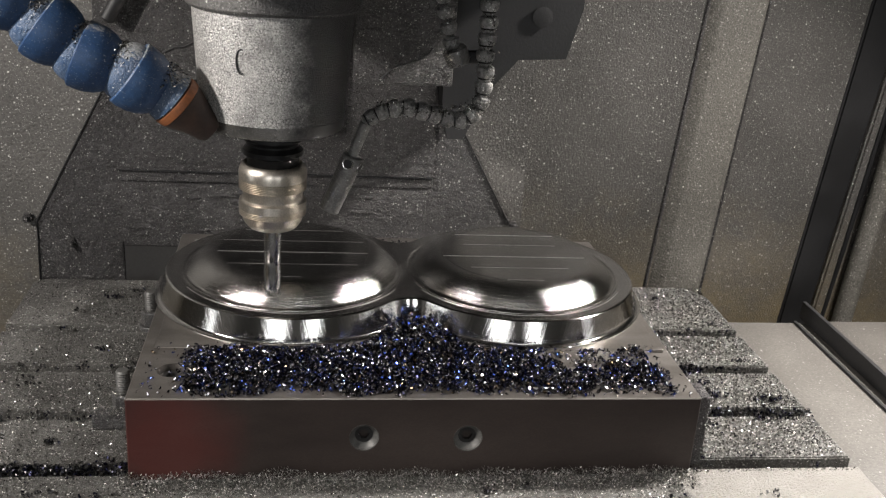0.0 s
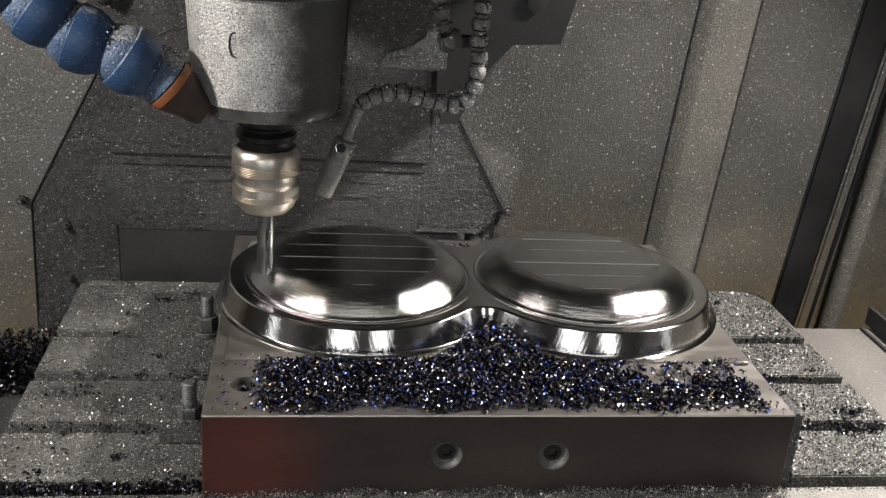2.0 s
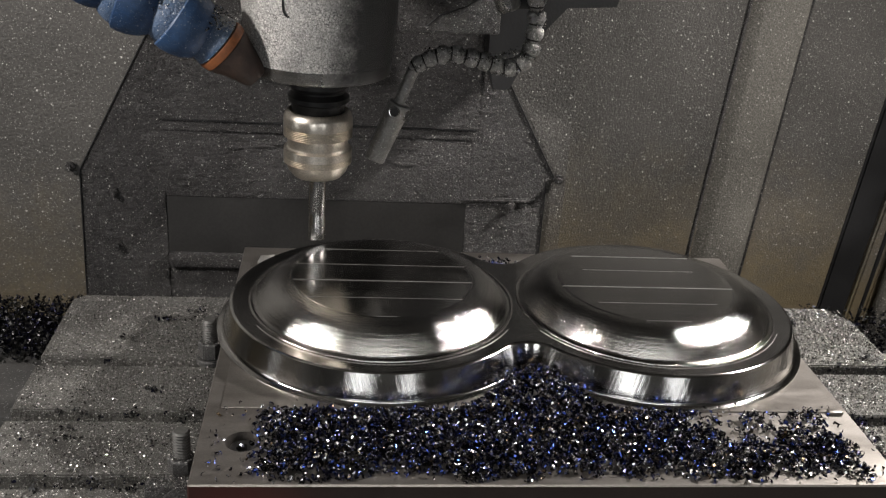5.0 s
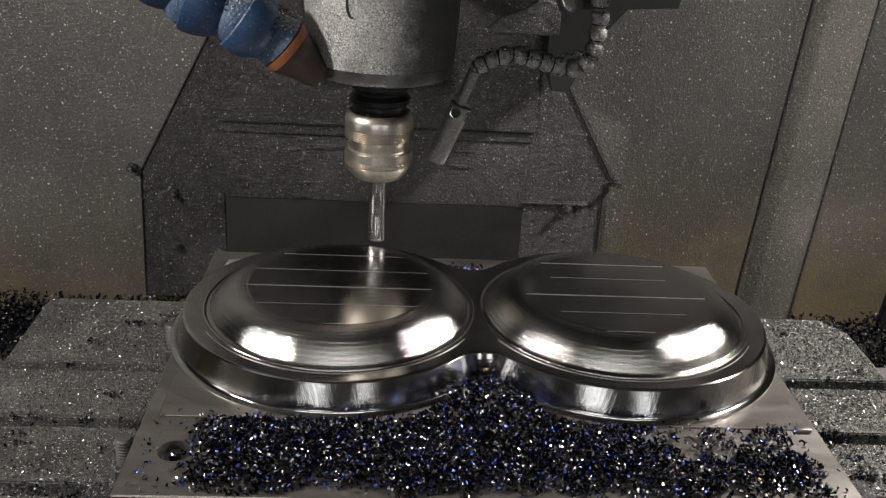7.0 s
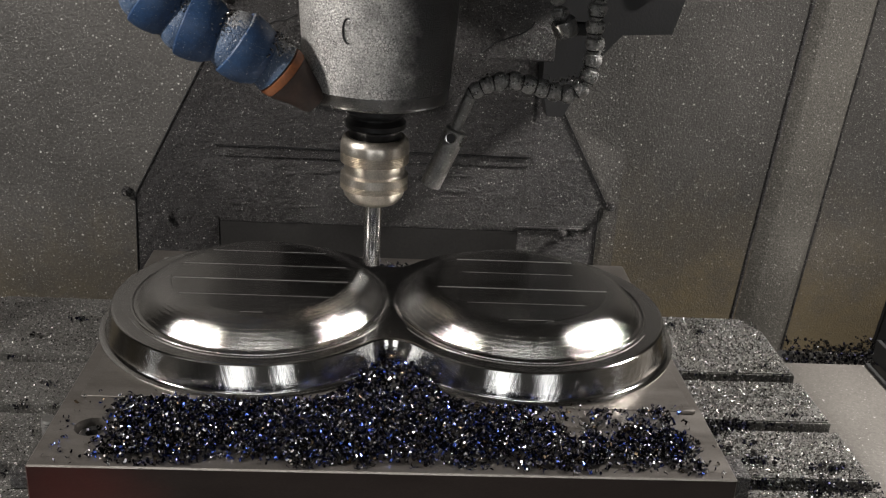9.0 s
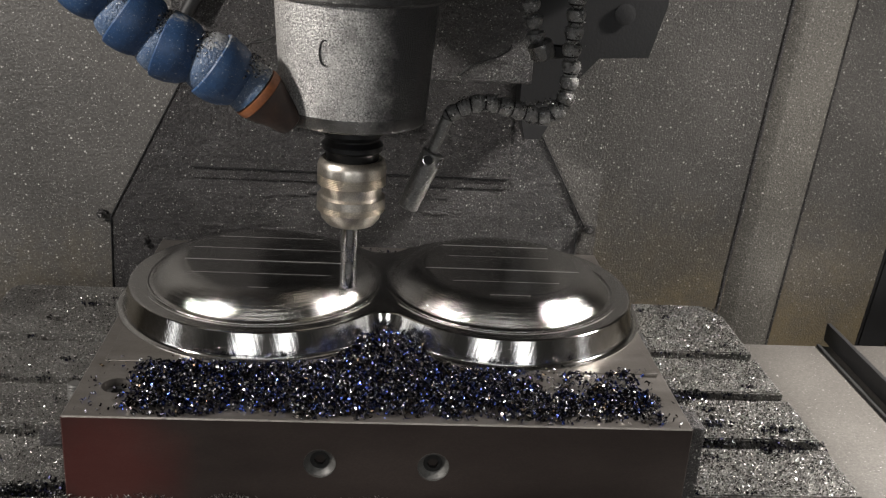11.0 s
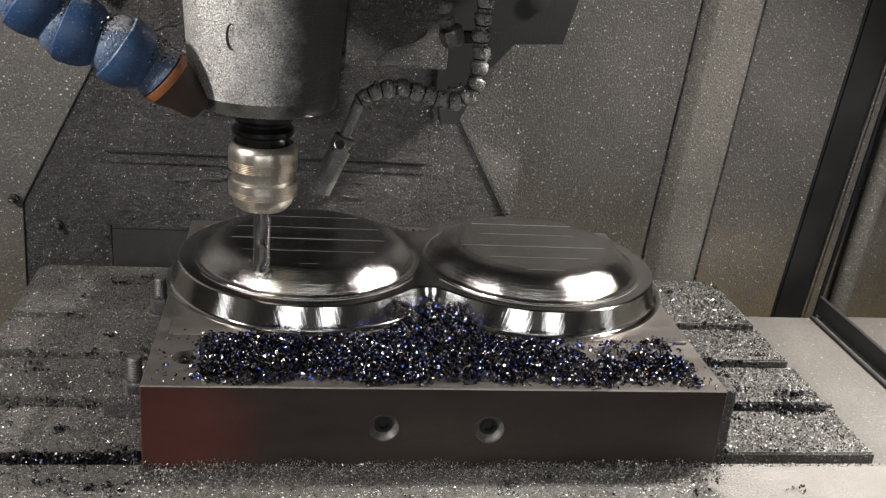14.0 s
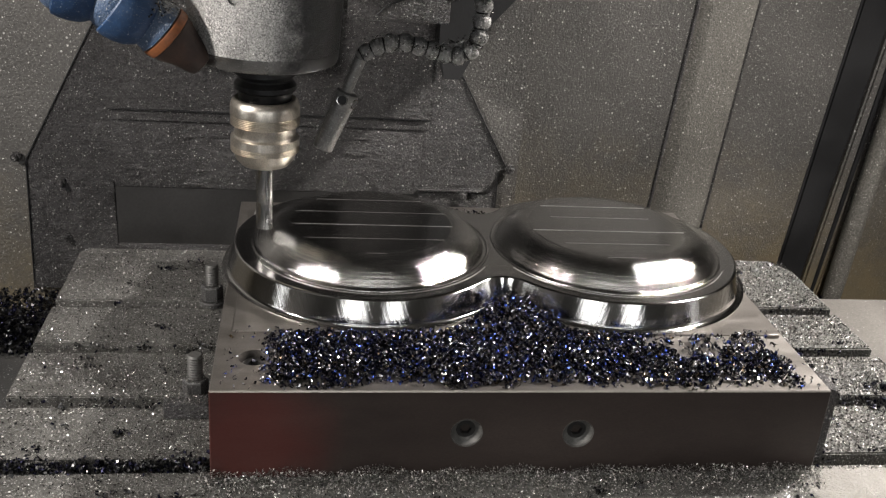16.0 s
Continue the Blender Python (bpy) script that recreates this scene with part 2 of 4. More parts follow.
def wiped_patch(m):
    """A wiped-clean patch at the table's front corner."""
    nt = m.node_tree
    bsdf = nt.nodes["Principled BSDF"]
    old = bsdf.inputs["Base Color"].links[0].from_socket
    tc = nt.nodes.new("ShaderNodeTexCoord")
    sep = nt.nodes.new("ShaderNodeSeparateXYZ")
    nt.links.new(tc.outputs["Object"], sep.inputs[0])
    nz = node(nt, "ShaderNodeTexNoise", Scale=30.0, Detail=5.0)
    nt.links.new(tc.outputs["Object"], nz.inputs["Vector"])
    ad = nt.nodes.new("ShaderNodeMath")
    ad.operation = "MULTIPLY_ADD"
    nt.links.new(nz.outputs[0], ad.inputs[0])
    ad.inputs[1].default_value = 0.03
    nt.links.new(sep.outputs[0], ad.inputs[2])
    fx = ramp(nt, ad.outputs[0], [(0.280, (0, 0, 0)), (0.290, (1, 1, 1))])
    ng = nt.nodes.new("ShaderNodeMath")
    ng.operation = "LESS_THAN"
    nt.links.new(sep.outputs[1], ng.inputs[0])
    ng.inputs[1].default_value = -0.187
    both = nt.nodes.new("ShaderNodeMath")
    both.operation = "MULTIPLY"
    nt.links.new(fx, both.inputs[0])
    nt.links.new(ng.outputs[0], both.inputs[1])
    clean = mix(nt, nz.outputs[0], (0.20, 0.191, 0.175), (0.28, 0.268, 0.248))
    nt.links.new(mix(nt, both.outputs[0], old, clean), bsdf.inputs["Base Color"])


wiped_patch(M["table"])


def glow_low(m):
    """Warm reflected glow put into the colour of the wall's lowest part."""
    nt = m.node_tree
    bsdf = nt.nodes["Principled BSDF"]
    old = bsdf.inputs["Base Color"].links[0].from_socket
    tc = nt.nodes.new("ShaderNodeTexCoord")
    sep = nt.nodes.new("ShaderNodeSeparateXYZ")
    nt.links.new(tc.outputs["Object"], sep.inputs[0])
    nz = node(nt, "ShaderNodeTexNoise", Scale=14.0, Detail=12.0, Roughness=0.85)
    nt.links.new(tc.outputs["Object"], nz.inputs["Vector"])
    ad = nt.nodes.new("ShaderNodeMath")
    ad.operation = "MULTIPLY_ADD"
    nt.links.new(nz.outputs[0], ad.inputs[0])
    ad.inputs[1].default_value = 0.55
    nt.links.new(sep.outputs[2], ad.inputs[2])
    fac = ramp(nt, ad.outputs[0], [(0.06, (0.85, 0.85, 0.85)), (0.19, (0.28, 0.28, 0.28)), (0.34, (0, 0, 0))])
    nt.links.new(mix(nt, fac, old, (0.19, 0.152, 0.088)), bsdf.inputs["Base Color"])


glow_low(M["wall"])


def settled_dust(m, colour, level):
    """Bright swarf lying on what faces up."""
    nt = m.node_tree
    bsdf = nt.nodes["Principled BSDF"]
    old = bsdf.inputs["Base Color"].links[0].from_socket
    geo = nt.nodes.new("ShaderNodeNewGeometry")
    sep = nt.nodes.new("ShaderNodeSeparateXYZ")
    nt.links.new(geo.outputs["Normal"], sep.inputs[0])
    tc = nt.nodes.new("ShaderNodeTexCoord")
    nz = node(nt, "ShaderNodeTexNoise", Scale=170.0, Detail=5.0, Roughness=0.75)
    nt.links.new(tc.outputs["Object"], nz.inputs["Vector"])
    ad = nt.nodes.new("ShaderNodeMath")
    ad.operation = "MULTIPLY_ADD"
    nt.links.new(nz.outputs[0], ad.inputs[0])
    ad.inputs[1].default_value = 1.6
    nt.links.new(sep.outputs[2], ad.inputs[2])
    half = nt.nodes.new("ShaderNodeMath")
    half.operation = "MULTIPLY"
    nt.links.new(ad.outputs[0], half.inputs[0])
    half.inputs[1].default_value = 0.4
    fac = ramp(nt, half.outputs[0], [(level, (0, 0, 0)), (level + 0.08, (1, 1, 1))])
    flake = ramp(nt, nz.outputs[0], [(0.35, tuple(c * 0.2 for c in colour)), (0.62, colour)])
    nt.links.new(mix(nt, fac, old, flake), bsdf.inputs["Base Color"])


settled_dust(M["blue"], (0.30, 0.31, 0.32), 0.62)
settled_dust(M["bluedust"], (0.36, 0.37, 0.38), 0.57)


def machined(name, rough, wave_scale, rings, strength, aniso=0.5, tone=1.0):
    """Bright machined steel with fine tool-path relief: rings round the dome, or straight passes."""
    m = bpy.data.materials.new(name)
    m.use_nodes = True
    nt = m.node_tree
    bsdf = nt.nodes["Principled BSDF"]
    tc = nt.nodes.new("ShaderNodeTexCoord")
    co = tc.outputs["Object"]
    wv = node(nt, "ShaderNodeTexWave", Scale=wave_scale, Distortion=0.6, Detail=2.0)
    wv.inputs["Detail Scale"].default_value = 3.0
    if rings:
        wv.wave_type, wv.rings_direction = "RINGS", "Z"
    else:
        wv.wave_type, wv.bands_direction = "BANDS", "Y"
    nt.links.new(co, wv.inputs["Vector"])
    nz = node(nt, "ShaderNodeTexNoise", Scale=60.0, Detail=4.0)
    mp = nt.nodes.new("ShaderNodeMapping")
    mp.inputs["Scale"].default_value = (0.15, 3.0, 1.0) if not rings else (1, 1, 1)
    nt.links.new(co, mp.inputs[0])
    nt.links.new(mp.outputs[0], nz.inputs["Vector"])
    col = ramp(nt, nz.outputs[0], [(0.3, (0.58 * tone, 0.568 * tone, 0.545 * tone)), (0.7, (0.66 * tone, 0.65 * tone, 0.63 * tone))])
    nt.links.new(col, bsdf.inputs["Base Color"])
    rg = ramp(nt, nz.outputs[0], [(0.3, (rough * 0.92,) * 3), (0.7, (rough * 1.1,) * 3)])
    nt.links.new(rg, bsdf.inputs["Roughness"])
    bsdf.inputs["Metallic"].default_value = 1.0
    if rings:
        tg = nt.nodes.new("ShaderNodeTangent")
        tg.direction_type, tg.axis = "RADIAL", "Z"
        nt.links.new(tg.outputs[0], bsdf.inputs["Tangent"])
        bsdf.inputs["Anisotropic"].default_value = aniso
        bsdf.inputs["Anisotropic Rotation"].default_value = 0.25
    bp = node(nt, "ShaderNodeBump", Strength=strength, Distance=0.0003)
    nt.links.new(wv.outputs[0], bp.inputs["Height"])
    if rings:
        coarse = node(nt, "ShaderNodeTexWave", Scale=95.0, Distortion=1.2, Detail=3.0)
        coarse.wave_type, coarse.rings_direction = "RINGS", "Z"
        coarse.inputs["Detail Scale"].default_value = 60.0
        grit = node(nt, "ShaderNodeTexNoise", Scale=420.0, Detail=2.0)
        for n in (coarse, grit):
            nt.links.new(co, n.inputs["Vector"])
        b1 = node(nt, "ShaderNodeBump", Strength=strength, Distance=0.0008)
        b2 = node(nt, "ShaderNodeBump", Strength=strength, Distance=0.0004)
        nt.links.new(coarse.outputs[0], b1.inputs["Height"])
        nt.links.new(grit.outputs[0], b2.inputs["Height"])
        nt.links.new(b1.outputs[0], b2.inputs["Normal"])
        nt.links.new(b2.outputs[0], bp.inputs["Normal"])
    nt.links.new(bp.outputs[0], bsdf.inputs["Normal"])
    return m


M["brass"] = surface("nickel_plated_nut", (0.71, 0.655, 0.575), (0.79, 0.735, 0.65), (0.31, 0.37), 1.0, 12, 600, 0.03, 0.0002)
M["dome"] = machined("machined_dome", 0.095, 420, True, 0.20, 0.90)
M["wallcut"] = machined("machined_skirt", 0.10, 300, True, 0.05, 0.80)
M["flat"] = machined("machined_flat", 0.18, 120, False, 0.05, tone=0.85)


def chip_material(name, colours, rough):
    m = bpy.data.materials.new(name)
    m.use_nodes = True
    nt = m.node_tree
    bsdf = nt.nodes["Principled BSDF"]
    geo = nt.nodes.new("ShaderNodeNewGeometry")
    n = len(colours)
    col = ramp(nt, geo.outputs["Random Per Island"], [(i / n, c) for i, c in enumerate(colours)])
    col.node.color_ramp.interpolation = "CONSTANT"
    nt.links.new(col, bsdf.inputs["Base Color"])
    bsdf.inputs["Metallic"].default_value = 1.0
    bsdf.inputs["Roughness"].default_value = rough
    return m


M["bluechip"] = chip_material("blued_swarf", [(0.020, 0.021, 0.045), (0.018, 0.018, 0.020), (0.030, 0.050, 0.20), (0.012, 0.012, 0.015), (0.30, 0.30, 0.32), (0.07, 0.065, 0.06), (0.03, 0.03, 0.06), (0.016, 0.016, 0.02), (0.06, 0.10, 0.36), (0.72, 0.71, 0.70), (0.10, 0.075, 0.05), (0.05, 0.05, 0.06), (0.012, 0.012, 0.018), (0.03, 0.035, 0.09), (0.14, 0.14, 0.15)], 0.23)
M["greychip"] = chip_material("bright_swarf", [(0.35, 0.34, 0.33), (0.12, 0.12, 0.12), (0.55, 0.54, 0.52), (0.06, 0.06, 0.06), (0.75, 0.74, 0.72)], 0.22)
M["footchip"] = chip_material("settled_swarf", [(0.22, 0.213, 0.203), (0.10, 0.10, 0.096), (0.32, 0.31, 0.295), (0.16, 0.156, 0.148), (0.62, 0.60, 0.58)], 0.38)
M["blackchip"] = chip_material("dark_swarf", [(0.02, 0.02, 0.025), (0.05, 0.05, 0.05), (0.015, 0.015, 0.03), (0.1, 0.1, 0.1)], 0.35)


# ---- building helpers ----
ON_TABLE = []


def thing(name, origin, label, category, group="", kind="", table=False):
    ob = new(name)
    ob.empty_display_size = 0.02
    ob.location = origin
    tagged(ob, label, category, group, kind)
    if table:
        ON_TABLE.append(ob)
    return ob


def base_of(ob):
    p = Vector((0, 0, 0))
    while ob:
        p = p + ob.location
        ob = ob.parent
    return p


def finish(bm, name, smooth=True):
    me = bpy.data.meshes.new(name)
    bmesh.ops.recalc_face_normals(bm, faces=bm.faces)
    bm.to_mesh(me)
    bm.free()
    if smooth:
        me.polygons.foreach_set("use_smooth", [True] * len(me.polygons))
        me.set_sharp_from_angle(angle=radians(35))
    return me


def part(name, bm, material, parent, label=""):
    """One mesh, given in world places, as a part of a thing or of a part."""
    bmesh.ops.translate(bm, verts=bm.verts, vec=-base_of(parent))
    me = finish(bm, name)
    me.materials.append(M[material])
    ob = new(name, me)
    ob.parent = parent
    if label:
        tagged(ob, label)
    return ob


def solid(name, bm, material, label="", category="", group="", kind="", origin=(0, 0, 0), table=False):
    """A thing of one mesh, given in world places, with its origin at its base."""
    bmesh.ops.translate(bm, verts=bm.verts, vec=-Vector(origin))
    me = finish(bm, name)
    me.materials.append(M[material])
    ob = new(name, me)
    ob.location = origin
    tagged(ob, label, category, group, kind)
    if table:
        ON_TABLE.append(ob)
    return ob


def box(x0, x1, y0, y1, z0, z1, bevel=0.0, bm=None):
    one = bmesh.new()
    bmesh.ops.create_cube(one, size=1, matrix=Matrix.Translation(((x0 + x1) / 2, (y0 + y1) / 2, (z0 + z1) / 2)) @ Matrix.Diagonal((x1 - x0, y1 - y0, z1 - z0, 1)))
    if bevel:
        bmesh.ops.bevel(one, geom=list(one.edges), offset=bevel, segments=2, affect="EDGES", profile=0.5)
    return join(bm, one)


def join(bm, one):
    if bm is None:
        return one
    me = bpy.data.meshes.new("scratch")
    one.to_mesh(me)
    one.free()
    bm.from_mesh(me)
    bpy.data.meshes.remove(me)
    return bm


def lathe(profile, segments=64, m=None, bm=None):
    """Turn (radius, height) pairs round z; radius 0 closes an end."""
    one = bmesh.new()
    rings = []
    for r, z in profile:
        if r <= 1e-6:
            rings.append([one.verts.new((0, 0, z))])
        else:
            rings.append([one.verts.new((r * math.cos(2 * math.pi * i / segments), r * math.sin(2 * math.pi * i / segments), z)) for i in range(segments)])
    for a, b in zip(rings, rings[1:]):
        for i in range(segments):
            j = (i + 1) % segments
            loop = [a[i % len(a)], a[j % len(a)], b[j % len(b)], b[i % len(b)]]
            seen = []
            for q in loop:
                if q not in seen:
                    seen.append(q)
            if len(seen) > 2:
                one.faces.new(seen)
    if m is not None:
        bmesh.ops.transform(one, matrix=m, verts=one.verts)
    return join(bm, one)


def rod(a, b, r, segments=20, r2=None, bevel=0.0, bm=None):
    a, b = Vector(a), Vector(b)
    h = (b - a).length
    r2 = r if r2 is None else r2
    m = Matrix.Translation(a) @ (b - a).to_track_quat("Z", "Y").to_matrix().to_4x4()
    c = min(bevel, h / 3)
    prof = [(0, 0), (r - c, 0), (r, c), (r2, h - c), (r2 - c, h), (0, h)] if c else [(0, 0), (r, 0), (r2, h), (0, h)]
    return lathe(prof, segments, m, bm)


def prism(points, z0, z1, axis="y", bm=None):
    """An outline pushed from z0 to z1: (x, z) along y, or (x, y) along z."""
    one = bmesh.new()
    put = (lambda u, w, d: (u, d, w)) if axis == "y" else (lambda u, w, d: (u, w, d))
    lo = [one.verts.new(put(u, w, z0)) for u, w in points]
    hi = [one.verts.new(put(u, w, z1)) for u, w in points]
    one.faces.new(lo)
    one.faces.new(hi[::-1])
    for i in range(len(points)):
        j = (i + 1) % len(points)
        one.faces.new((lo[i], lo[j], hi[j], hi[i]))
    return join(bm, one)


def hex_socket_screw(name, centre, axis, r, parent, label):
    """A socket-head screw face with its hexagon hole."""
    one = bmesh.new()
    n = 30
    outer = [one.verts.new((r * math.cos(2 * math.pi * i / n), r * math.sin(2 * math.pi * i / n), 0)) for i in range(n)]
    low = [one.verts.new((v.co.x, v.co.y, -0.006)) for v in outer]
    hexr = r * 0.55
    hx = []
    for i in range(n):
        a = 2 * math.pi * i / n
        d = hexr * math.cos(math.pi / 6) / math.cos((a % (math.pi / 3)) - math.pi / 6)
        hx.append((d * math.cos(a), d * math.sin(a)))
    top = [one.verts.new((x, y, 0)) for x, y in hx]
    bot = [one.verts.new((x, y, -0.005)) for x, y in hx]
    for i in range(n):
        j = (i + 1) % n
        one.faces.new((outer[i], outer[j], top[j], top[i]))
        one.faces.new((top[i], top[j], bot[j], bot[i]))
        one.faces.new((low[i], low[j], outer[j], outer[i]))
    one.faces.new(bot)
    m = Matrix.Translation(centre) @ Vector(axis).to_track_quat("Z", "Y").to_matrix().to_4x4()
    bmesh.ops.transform(one, matrix=m, verts=one.verts)
    return part(name, one, "darksteel", parent, label)


def holed_face(bm, u0, u1, v0, v1, holes, put):
    """A flat face with round blind holes (u, v, r, depth); put(u, v, d) sets a point d inwards."""
    n = 40
    quad = lambda a, b, c, d: bm.faces.new([bm.verts.new(put(u, v, 0)) for u, v in ((a, c), (b, c), (b, d), (a, d))])
    x = u0
    for hu, hv, r, depth in sorted(holes):
        s = r * 1.25
        quad(x, hu - s, v0, v1)
        quad(hu - s, hu + s, v0, hv - s)
        quad(hu - s, hu + s, hv + s, v1)
        ring, sq, low = [], [], []
        for i in range(n):
            a = 2 * math.pi * i / n
            c, si = math.cos(a), math.sin(a)
            k = s / max(abs(c), abs(si))
            ring.append(bm.verts.new(put(hu + r * c, hv + r * si, 0)))
            low.append(bm.verts.new(put(hu + r * c, hv + r * si, depth)))
            sq.append(bm.verts.new(put(hu + k * c, hv + k * si, 0)))
        for i in range(n):
            j = (i + 1) % n
            bm.faces.new((sq[i], sq[j], ring[j], ring[i]))
            bm.faces.new((ring[i], ring[j], low[j], low[i]))
        bm.faces.new(low)
        x = hu + s
    quad(x, u1, v0, v1)


def chips(name, spots, material, size, label, kind="stuff", table=False, origin=(0, 0, 0), seed=1, turn=(150, 420)):
    """Loose curled shavings, one joined mesh: spots is an (n, 3) array of places."""
    rng = np.random.default_rng(seed)
    n, k = len(spots), 6
    rad = rng.uniform(0.45, 1.0, n) * size
    wid = rng.uniform(0.5, 1.3, n) * size
    arc = np.radians(rng.uniform(turn[0], turn[1], n))
    pitch = rng.uniform(-0.8, 0.8, n) * size
    a = np.linspace(0, 1, k + 1)[None, :] * arc[:, None]
    grow = 1 + 0.35 * np.linspace(0, 1, k + 1)[None, :]
    cx, cy = rad[:, None] * np.cos(a) * grow, rad[:, None] * np.sin(a) * grow
    cz = pitch[:, None] * np.linspace(-1, 1, k + 1)[None, :]
    lo = np.stack([cx, cy, cz - wid[:, None] / 2], -1)
    hi = np.stack([cx * 1.08, cy * 1.08, cz + wid[:, None] / 2], -1)
    v = np.stack([lo, hi], 2).reshape(n, (k + 1) * 2, 3)
    q = rng.normal(size=(n, 4))
    q /= np.linalg.norm(q, axis=1)[:, None]
    w, x, y, z = q.T
    R = np.stack([np.stack([1 - 2 * (y * y + z * z), 2 * (x * y - z * w), 2 * (x * z + y * w)], -1),
                  np.stack([2 * (x * y + z * w), 1 - 2 * (x * x + z * z), 2 * (y * z - x * w)], -1),
                  np.stack([2 * (x * z - y * w), 2 * (y * z + x * w), 1 - 2 * (x * x + y * y)], -1)], 1)
    v = np.einsum("nij,nkj->nki", R, v) + (np.asarray(spots) - np.asarray(origin))[:, None, :]
    j = np.arange(k)
    f = np.stack([2 * j, 2 * j + 1, 2 * j + 3, 2 * j + 2], -1)[None] + (np.arange(n) * (k + 1) * 2)[:, None, None]
    me = bpy.data.meshes.new(name)
    me.from_pydata(v.reshape(-1, 3).tolist(), [], f.reshape(-1, 4).tolist())
    me.materials.append(M[material])
    ob = new(name, me)
    ob.location = origin
    tagged(ob, label, "metal shavings", "", kind)
    if table:
        ON_TABLE.append(ob)
    return ob


# ---- the enclosure ----
WY = 0.36          # the back wall's face
RY = 0.59          # the face of the recessed wall beside it


def bw(x, z):
    """A place on the back wall, from its place on a plane 25 mm before it."""
    return x * 1.019 - 0.0007, z * 1.019 - 0.0106


def structure():
    edge = bw(0.334, 0)[0]
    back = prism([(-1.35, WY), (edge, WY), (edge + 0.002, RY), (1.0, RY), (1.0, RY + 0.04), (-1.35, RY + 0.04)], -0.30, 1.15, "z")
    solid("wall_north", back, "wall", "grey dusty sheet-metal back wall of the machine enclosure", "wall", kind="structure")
    # the wall beyond the gap, coloured black for the shade in it
    solid("wall_north_gap", prism([(0.93, RY + 0.18), (1.4, RY + 0.18), (1.4, RY + 0.22), (0.93, RY + 0.22)], -0.30, 1.15, "z"), "black", "recess behind the wall joint, coloured black for its shade", "wall", kind="structure")
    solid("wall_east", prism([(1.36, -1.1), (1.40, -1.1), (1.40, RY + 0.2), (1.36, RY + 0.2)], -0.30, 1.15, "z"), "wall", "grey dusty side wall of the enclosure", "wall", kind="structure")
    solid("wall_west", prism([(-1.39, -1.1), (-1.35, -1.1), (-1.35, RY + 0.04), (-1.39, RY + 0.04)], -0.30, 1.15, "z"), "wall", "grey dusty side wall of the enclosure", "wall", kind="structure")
    solid("floor", box(-3.0, 3.0, -3.5, RY + 0.3, -0.36, -0.30), "floor", "dark chip-strewn tray floor under the table", "floor", kind="structure")
    solid("ceiling", box(-3.0, 3.0, -3.5, RY + 0.3, 2.4, 2.46), "room", "dark ceiling", "ceiling", kind="structure")
    solid("wall_south", box(-3.0, 3.0, -3.56, -3.5, -0.30, 2.4), "room", "plain dark shop wall", "wall", kind="structure")
    for n, x in (("wall_shop_west", -3.06), ("wall_shop_east", 3.0)):
        solid(n, box(x, x + 0.06, -3.5, -1.1, -0.30, 2.4), "room", "plain dark shop wall", "wall", kind="structure")
    # unseen roof, placed to keep the shop's overhead lamp off the nose
    solid("shade_roof", prism([(-1.39, -1.05), (1.40, -1.05), (1.40, RY + 0.22), (-1.39, RY + 0.22)], 1.1505, 1.18, "z"), "wall", "unseen sheet-metal roof, set low to shade the spindle nose", "ceiling", kind="structure")


structure()


